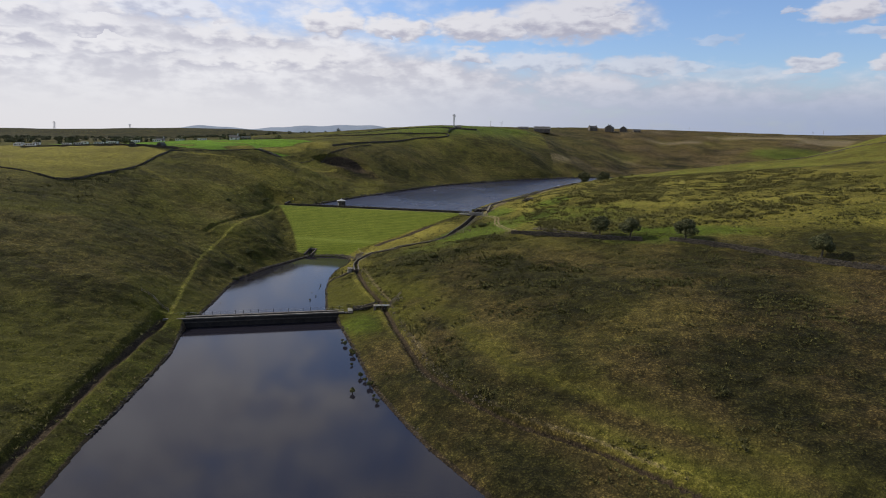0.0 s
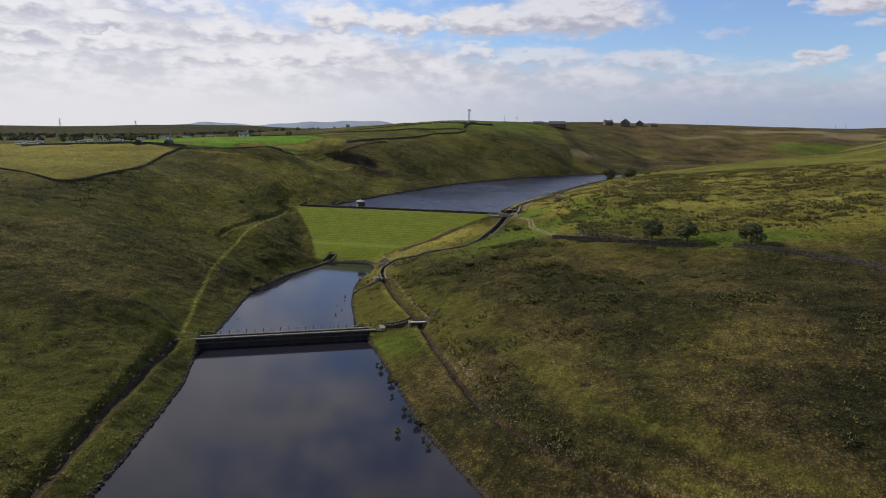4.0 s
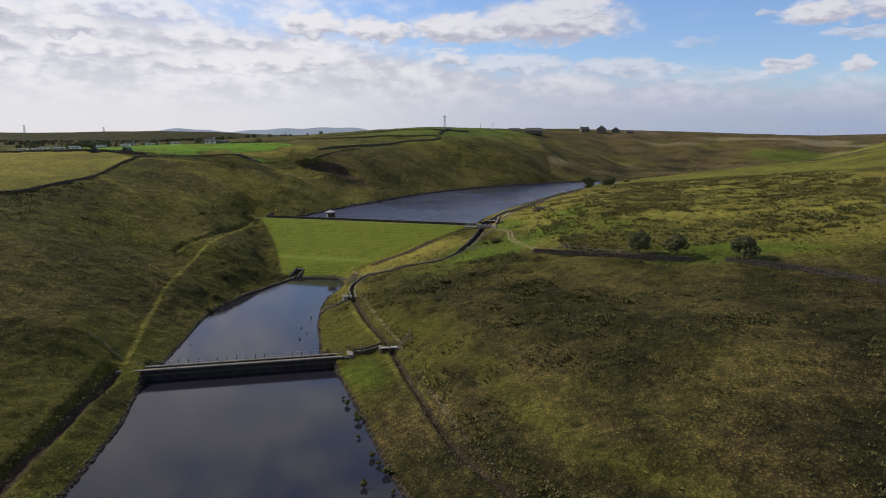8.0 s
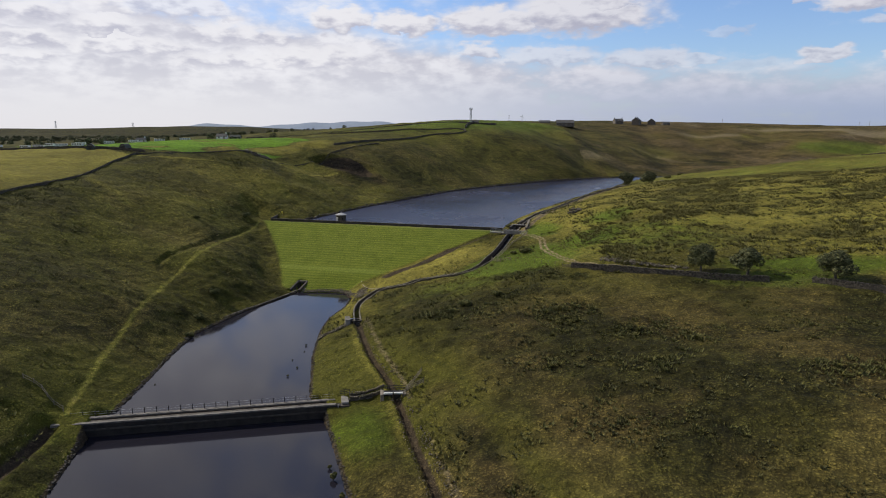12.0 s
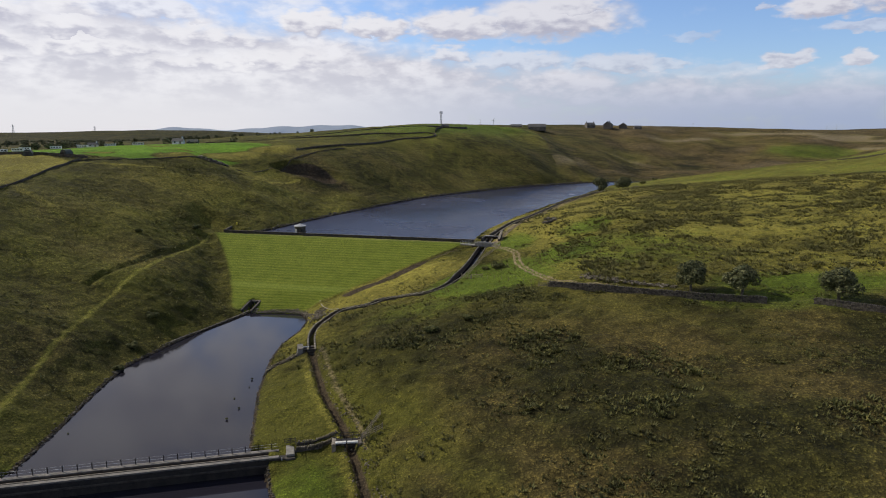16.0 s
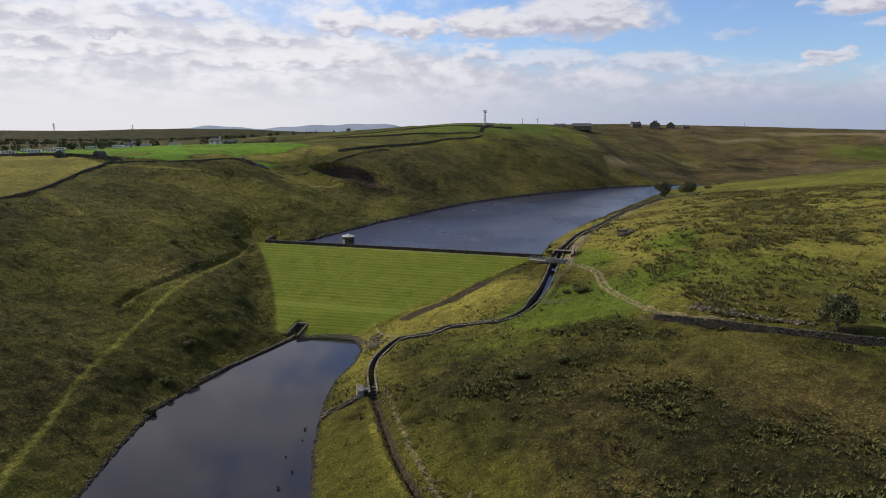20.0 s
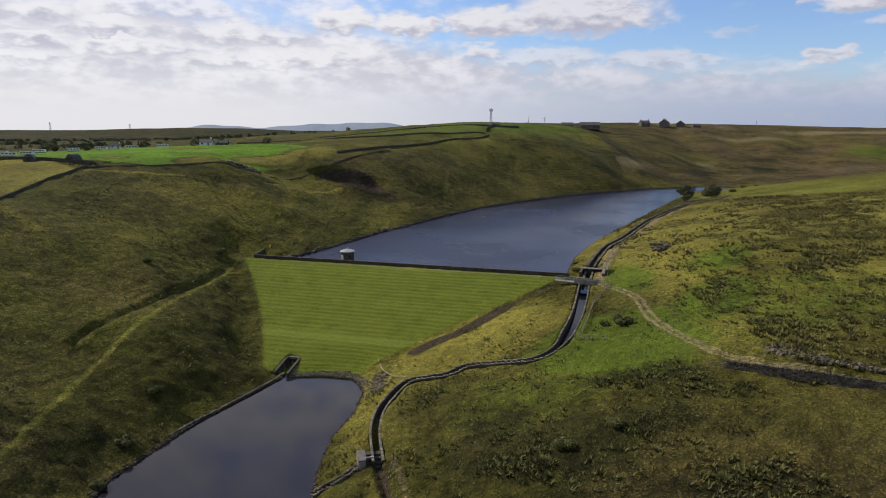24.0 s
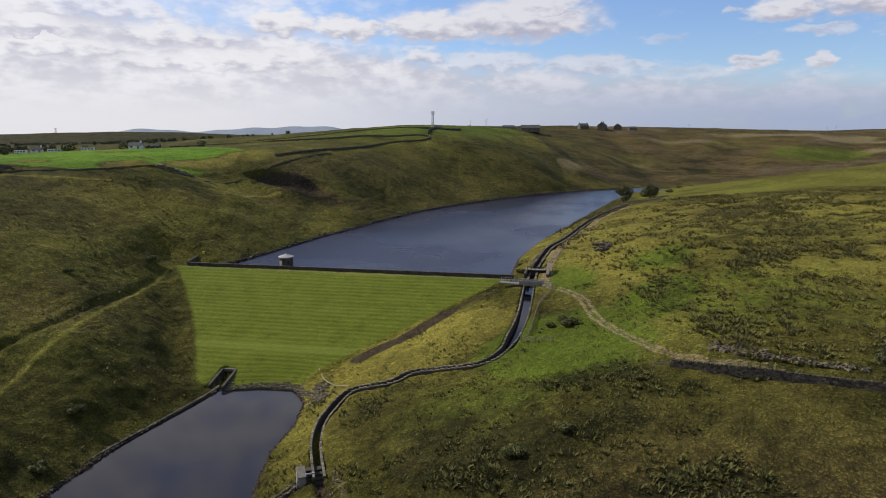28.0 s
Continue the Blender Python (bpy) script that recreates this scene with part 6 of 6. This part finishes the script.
for i, (x, y) in enumerate([(-35.5, 213.5), (-35, 209), (-36.5, 203), (-34.2, 198), (-35.2, 193), (-62.5, 188)]):
    ob = copy_thing(base_shrub, pose(x, y, POND - 0.1, 0, 0, i * 80) @ Matrix.Scale((0.7, 0.4, 0.45, 0.6)[i % 4], 4))
bank_shrub = shrub("dense dark gorse bush on the grassy bank", 2.2, 4.2, 201, 1500, RUSH, 0.2, "bushes on the banks")
for i, (x, y, s) in enumerate([(24.6, 260.5, 1.1), (21.5, 262, 0.6), (12.7, 217.5, 0.8), (4.5, 214, 0.9), (-84, 326, 1.0), (-69, 231, 0.8), (-70, 246, 0.9), (-67.5, 220, 0.7), (24.5, 310, 0.7), (26.5, 322, 0.5),
                                  (150, 500, 1.2), (165, 520, 1.1), (185, 545, 1.0), (-93, 296, 0.7)]):
    ob = bank_shrub if i == 0 else copy_thing(bank_shrub, Matrix())
    ob.matrix_basis = pose(x, y, ground(x, y) - 0.2, 0, 0, i * 65) @ Matrix.Diagonal((s, s, s * 0.8, 1))


# ---- farms, houses and caravans on the skyline ----
def house(name, label, x, y, size, turn, walls=HOUSE_STONE, roof=SLATE, chimneys=1, rows=2, sunk=0.6, category="house", lift=0.0):
    """A gabled building with openings and chimneys."""
    l, w, h = size
    thing = tagged(new(name), label, category)
    thing.matrix_basis = pose(x, y, ground(x, y) - sunk + lift, 0, 0, turn)
    ridge = h + w * 0.36
    bm = bmesh.new()
    ends = [[bm.verts.new((sx * l / 2, a, b)) for a, b in ((-w / 2, 0), (w / 2, 0), (w / 2, h), (0, ridge), (-w / 2, h))] for sx in (-1, 1)]
    bm.faces.new(ends[0][::-1])
    bm.faces.new(ends[1])
    for i in range(5):
        bm.faces.new((ends[0][i], ends[0][(i + 1) % 5], ends[1][(i + 1) % 5], ends[1][i]))
    part("wall", bm, walls, thing)
    slope = math.degrees(math.atan2(ridge - h, w / 2))
    run = math.hypot(ridge - h, w / 2) + 0.35
    for s in (-1, 1):
        part("roof", box((l + 0.6, run, 0.2), pose(0, s * (w / 4 + 0.05), (h + ridge) / 2 + 0.1, -s * slope, 0, 0), 0.02), roof, thing)
    for i in range(chimneys):
        stack = part("chimney", box((0.9, 0.8, 1.6), pose((-0.5 + i) * (l - 1.2) if chimneys > 1 else l / 2 - 0.8, 0, ridge + 0.5), 0.04), walls, thing)
        part("chimney_pot", box((0.3, 0.3, 0.5), pose((-0.5 + i) * (l - 1.2) if chimneys > 1 else l / 2 - 0.8, 0, ridge + 1.5), 0.04), SLATE, stack)
    n = max(2, int(l / 3.2))
    for r in range(rows):
        for i in range(n):
            dx = (i + 0.5) * l / n - l / 2
            if r == 0 and i == n // 2:
                part("door", box((1.1, 0.1, 2.1), pose(dx, -w / 2 - 0.03, 1.05 + sunk), 0.02), WOOD, thing)
                continue
            win = part("window", box((1.1, 0.1, 1.0), pose(dx, -w / 2 - 0.02, 1.6 + sunk + r * 2.5), 0.02), GLASS, thing)
            part("sill", box((1.3, 0.2, 0.12), pose(dx, -w / 2 - 0.06, 1.04 + sunk + r * 2.5)), COPING, win)
    return thing


house("barn", "long dark stone barn on the skyline", 144, 866, (21, 9, 4.6), -8, chimneys=0, rows=1, category="barn")
house("barn", "low dark stone outbuilding beside the barn", 119, 866, (13, 6, 2.6), -4, chimneys=0, rows=1, category="barn")
house("farmhouse", "dark stone farmhouse on the ridge", 262, 975, (15, 10, 6.0), 62, chimneys=2)
house("farmhouse", "dark stone farm cottage with chimneys on the ridge", 238, 980, (12, 8, 4.4), 10, chimneys=2)
house("barn", "dark stone barn by the ridge farm", 286, 985, (14, 10, 4.6), 70, chimneys=0, rows=1, category="barn")
house("barn", "low stone shed by the ridge farm", 306, 985, (10, 6, 2.6), 5, chimneys=0, rows=1, category="barn")
house("house", "white rendered farmhouse beyond the green field", -157, 517, (7, 5, 2.5), 4, RENDER_WHITE, SLATE, 1, 1)
house("shed", "dark green farm shed beside the white farmhouse", -149, 521, (7, 4, 1.9), 4, GREEN_SHEET, GREEN_SHEET, 0, 1, category="shed")
house("cottage", "small pale stone cottage past the fields", -236, 565, (6.5, 4.5, 2.3), 20, RENDER_WHITE, SLATE, 1, 1)


def caravan(x, y, turn, label):
    thing = tagged(new("static_caravan"), label, "caravan", "caravans on the plateau")
    thing.matrix_basis = pose(x, y, ground(x, y) + 0.2, 0, 0, turn) @ Matrix.Scale(0.65, 4)
    part("body", box((10, 3.2, 2.4), pose(0, 0, 1.3), 0.12), RENDER_WHITE, thing)
    part("roof", box((10.3, 3.5, 0.16), pose(0, 0, 2.58), 0.04), PALE, thing)
    for i in range(4):
        part("window", box((1.5, 0.08, 0.9), pose(-3.7 + i * 2.4, -1.62, 1.6), 0.02), GLASS, thing)
    part("skirt", box((9.6, 3.0, 0.6), pose(0, 0, -0.1)), GREEN_SHEET, thing)
    return thing


for i, (x, y) in enumerate([(-258, 458), (-246, 452), (-231, 450), (-219, 446), (-268, 500), (-250, 505), (-232, 508), (-214, 506), (-300, 470), (-286, 462), (-196, 505), (-330, 520), (-312, 512), (-180, 509)]):
    caravan(x, y, (-12, 8, 25, -5)[i % 4], "white static caravan on the plateau")


def shelter(x, y, turn):
    """A curved sheet-metal animal shelter."""
    thing = tagged(new("field_shelter"), "dark rounded sheet-metal shelter in a field", "shelter", "field shelters")
    thing.matrix_basis = pose(x, y, ground(x, y) - 0.15, 0, 0, turn)
    bm = bmesh.new()
    rows = [[bm.verts.new((2.0 * math.cos(a), d, 2.9 * math.sin(a))) for a in np.linspace(0, math.pi, 11)] for d in (-2, 2)]
    for i in range(10):
        bm.faces.new((rows[0][i], rows[0][i + 1], rows[1][i + 1], rows[1][i]))
    bm.faces.new(rows[0][::-1])
    bm.faces.new(rows[1])
    part("arch", bm, GREEN_SHEET, thing)
    part("door", box((1.6, 0.1, 1.8), pose(0, -2.04, 0.9), 0.02), IRON, thing)
    part("door_frame", box((1.9, 0.06, 0.14), pose(0, -2.06, 1.85)), WOOD, thing)


shelter(-175, 379, 20)
shelter(-158, 379, -15)
rubble("rubble", [(-108, 411), (-102, 412), (-97, 414)], 60, 1.0, 0.8, 2.2, "pale boulders on a rough knoll", 92)
rubble("rubble", [(52.5, 331), (54, 325), (51, 318)], 40, 0.8, 0.6, 1.4, "dark boulders on the lakeside slope", 93, WALLSTONE)


# ---- mast, pylons, poles and a turbine ----
def lattice(name, label, x, y, height, foot, head, levels, category, mat=STEEL, thick=0.24):
    thing = tagged(new(name), label, category)
    thing.matrix_basis = pose(x, y, ground(x, y) - 0.2)
    corners = [(-1, -1), (1, -1), (1, 1), (-1, 1)]

    def at(k, f):
        r = (foot + (head - foot) * f) / 2
        return corners[k][0] * r, corners[k][1] * r, height * f
    for k in range(4):
        bm = bmesh.new()
        add_limb(bm, at(k, 0), at(k, 1), thick, thick * 0.7, 5)
        part("leg", bm, mat, thing)
    for j in range(levels):
        f, g = j / levels, (j + 1) / levels
        for k in range(4):
            bm = bmesh.new()
            add_limb(bm, at(k, f), at((k + 1) % 4, g), thick * 0.5, thick * 0.5, 4)
            add_limb(bm, at(k, g), at((k + 1) % 4, g), thick * 0.5, thick * 0.5, 4)
            part("brace", bm, mat, thing)
    return thing


mast = lattice("radio_mast", "grey steel lattice radio mast with antennas on the hilltop", 22.6, 687, 15.0, 1.9, 1.1, 8, "mast")
for k in range(6):
    a = k * math.pi / 3
    part("antenna", box((0.35, 0.25, 2.0), pose(1.3 * math.cos(a), 1.3 * math.sin(a), 13.8, 0, 0, math.degrees(a)), 0.03), PALE, mast)
part("platform", ring_mesh(12, [(1.5, 12.5), (1.5, 12.65)]), STEEL, mast)
part("dish", ring_mesh(12, [(0.2, 11.0), (0.8, 11.3)]), PALE, mast)
house("cabin", "small dark equipment cabin at the mast foot", 27, 688, (6, 3.5, 2.2), 0, HOUSE_STONE, SLATE, 0, 1, category="cabin")
stone_wall([(12, 682), (20, 679), (34, 681), (46, 690)], 1.5, 0.8, "dark stone wall round the mast", 79, stone=1.6)
for x, y, h in ((-1250, 2165, 25), (-1050, 2265, 15)):
    pylon = lattice("pylon", "grey steel electricity pylon far off", x, y, h, 5.0, 0.8, 6, "pylon", STEEL, 0.28)
    for f, w in ((0.7, 4.5), (0.83, 5.5), (0.95, 3.8)):
        part("cross_arm", box((2 * w, 0.4, 0.4), pose(0, 0, h * f)), STEEL, pylon)
for x, y, h in ((560, 960, 9), (590, 985, 10), (395, 1010, 8), (75, 860, 8)):
    pole = tagged(new("utility_pole"), "dark timber utility pole on the skyline", "pole", "utility poles")
    pole.matrix_basis = pose(x, y, ground(x, y) - 0.3)
    part("shaft", ring_mesh(7, [(0.22, 0), (0.14, h)]), WOOD, pole)
    part("cross_arm", box((1.8, 0.14, 0.14), pose(0, 0, h - 0.6)), WOOD, pole)
turbine = tagged(new("wind_turbine"), "small white wind turbine behind the ridge", "wind turbine")
turbine.matrix_basis = pose(84, 800, ground(84, 800) - 0.3)
part("tower", ring_mesh(10, [(0.3, 0), (0.14, 7.0)]), PALE, turbine)
part("nacelle", box((0.5, 1.4, 0.5), pose(0, 0, 7.1), 0.05), PALE, turbine)
for k in range(3):
    a = 25 + 120 * k
    part("blade", box((0.22, 0.08, 2.6), pose(1.3 * math.sin(radians(a)), -0.75, 7.1 + 1.3 * math.cos(radians(a)), 0, a, 0)), PALE, turbine)


# ---- far woods and hedges ----
def far_woods():
    rng = np.random.default_rng(300)
    spots = []
    for cx, cy, wx, wy, n in ((-330, 700, 60, 20, 30), (-420, 640, 50, 20, 24), (-560, 900, 120, 40, 60), (-330, 1000, 160, 30, 50), (-700, 1200, 200, 60, 80), (-420, 1250, 240, 20, 60),
                              (-520, 1500, 300, 30, 60), (-170, 556, 30, 4, 6), (-290, 560, 60, 5, 12)):
        spots += [(cx + rng.normal(0, wx / 2), cy + rng.normal(0, wy / 2), rng.uniform(1.6, 3.6)) for _ in range(n)]
    s = np.array(spots)
    z = land(s[:, 0], s[:, 1])
    lobes = np.c_[s[:, 0], s[:, 1], z + s[:, 2] * 0.7, s[:, 2]]
    v, f = leaf_cloud(rng, lobes, 40000, 0.7)
    tagged(mesh_thing("far_woods", v.tolist(), f.tolist(), LEAF), "dark distant hedgerow trees and copses", "woods", kind="stuff")


far_woods()


# ---- rushes and tussocks over the moor ----
def tufts(name, count, area, chance, height, spread, mat, label, seed, blades=7):
    rng = np.random.default_rng(seed)
    x0, x1, y0, y1 = area
    x, y = rng.uniform(x0, x1, count), rng.uniform(y0, y1, count)
    keep = rng.random(count) < chance(x, y)
    for ring in (LOW_SHORE, POND_SHORE, LAKE_SHORE):
        keep &= inside_and_gap(x, y, ring) > 0.6
    along, down = dam_frame(x, y)
    mown = (along > -3.5 + 0.72 * down) & (along < 100.5 - 0.87 * down) & (down > -1) & (down < 54)
    keep &= ~mown & (line_gap(x, y, TRACK) > 1.6) & (line_gap(x, y, CANAL_RUN) > 2.2) & (line_gap(x, y, SPILL) > 2.4) & (line_gap(x, y, LEFT_PATH) > 1.3) & (line_gap(x, y, LOWER_RUN) > 1.8)
    keep &= (inside_and_gap(x, y, FIELD) > 0) & (inside_and_gap(x, y, HAY) > 0)
    run, back = weir_frame(x, y)
    keep &= ~((np.abs(back) < 3.2) & (run > -2) & (run < 54))
    x, y = x[keep], y[keep]
    n = len(x)
    z = land(x, y) - 0.1
    s = rng.uniform(0.55, 1.25, n) * (1 + 0.4 * hash_noise(x, y, 15, seed))
    a = rng.uniform(0, 2 * math.pi, (n, blades))
    r = rng.uniform(0.15, 1.0, (n, blades)) * spread * s[:, None]
    bx, by = x[:, None] + np.cos(a) * r * 0.5, y[:, None] + np.sin(a) * r * 0.5
    tx, ty = x[:, None] + np.cos(a) * r * 1.5, y[:, None] + np.sin(a) * r * 1.5
    h = height * s[:, None] * rng.uniform(0.55, 1.1, (n, blades))
    w = 0.42 * spread * s[:, None]
    px, py = -np.sin(a) * w * 0.5, np.cos(a) * w * 0.5
    zz = np.repeat(z[:, None], blades, 1)
    v = np.stack([np.stack([bx - px, by - py, zz], -1), np.stack([bx + px, by + py, zz], -1), np.stack([tx, ty, zz + h], -1)], 2).reshape(-1, 3)
    f = np.arange(len(v), dtype=np.int32)
    me = bpy.data.meshes.new(name)
    me.vertices.add(len(v))
    me.vertices.foreach_set("co", v.ravel())
    me.loops.add(len(f))
    me.loops.foreach_set("vertex_index", f)
    me.polygons.add(len(f) // 3)
    me.polygons.foreach_set("loop_start", np.arange(0, len(f), 3, dtype=np.int32))
    me.update()
    me.materials.append(mat)
    return tagged(new(name, me), label, "grass", kind="stuff")


tufts("rush_clumps", 110000, (-60, 175, 75, 400), lambda x, y: np.clip(rushes(x, y) * 1.1 - 0.15, 0.01, 0.85) * (1 - 0.3 * ease(225, 250, y)), 0.55, 0.55, RUSH, "dark clumps of rushes on the moor", 401)
tufts("rush_clumps", 26000, (-165, -66, 80, 420), lambda x, y: 0.08 + 0.25 * (hash_noise(x, y, 12, 9) > 0.2), 0.4, 0.55, RUSH, "dark clumps of coarse grass on the hillside", 402)
tufts("tussocks", 100000, (-60, 190, 70, 420), lambda x, y: np.clip(0.5 + 0.5 * hash_noise(x, y, 10, 14), 0.1, 0.9) * (0.14 + 0.86 * ease(200, 240, y)), 0.36, 0.42, STRAW, "pale tussocks of dry moor grass", 403, 5)
tufts("tussocks", 26000, (-170, -60, 70, 480), lambda x, y: np.clip(0.3 + 0.5 * hash_noise(x, y, 10, 15), 0.1, 0.9), 0.4, 0.55, STRAW, "pale tussocks of dry moor grass", 404, 5)

tufts("rush_mounds", 62000, (-10, 190, 110, 410), lambda x, y: np.clip(rushes(x, y) * 2.6 - 1.35, 0, 0.95) * (hash_noise(x, y, 3.5, 61) > -0.1) * (1 - 0.45 * ease(0.2, 0.7, blob(x, y, 30, 160, 60, 36))), 0.5, 0.8, DARK_RUSH, "thick dark mounds of rushes on the moor", 405, 16)

tufts("rush_clumps", 60000, (44, 205, 222, 440), lambda x, y: np.clip(0.9 * hash_noise(x, y, 4.0, 71) + 0.25 * hash_noise(x, y, 22, 72) + 0.25, 0.05, 0.8) * (1 - 0.9 * blob(x, y, 74, 365, 32, 105, -28)) * ease(12, 0, (x - 160) * 0.72 + (y - 400) * 0.69), 0.7, 0.8, OLIVE_RUSH, "olive clumps of rushes over the hillside", 408, 10)
tufts("rush_clumps", 34000, (-5, 150, 80, 225), lambda x, y: np.clip(0.9 * hash_noise(x, y, 4.0, 73) + 0.6 * hash_noise(x, y, 16, 74) - 0.05, 0, 0.7), 0.42, 0.5, HILL_RUSH, "dark clumps of rushes on the lower moor", 409, 8)

scrub_line = [(a + 3.6, b + 1.0) for a, b in LOWER_RUN]
tufts("verge_tussocks", 14000, (-30, 45, 86, 226), lambda x, y: np.clip(1.4 - line_gap(x, y, scrub_line) / 1.8, 0, 0.9), 0.55, 0.5, STRAW, "straggling pale tussocks beside the lower channel", 407, 6)
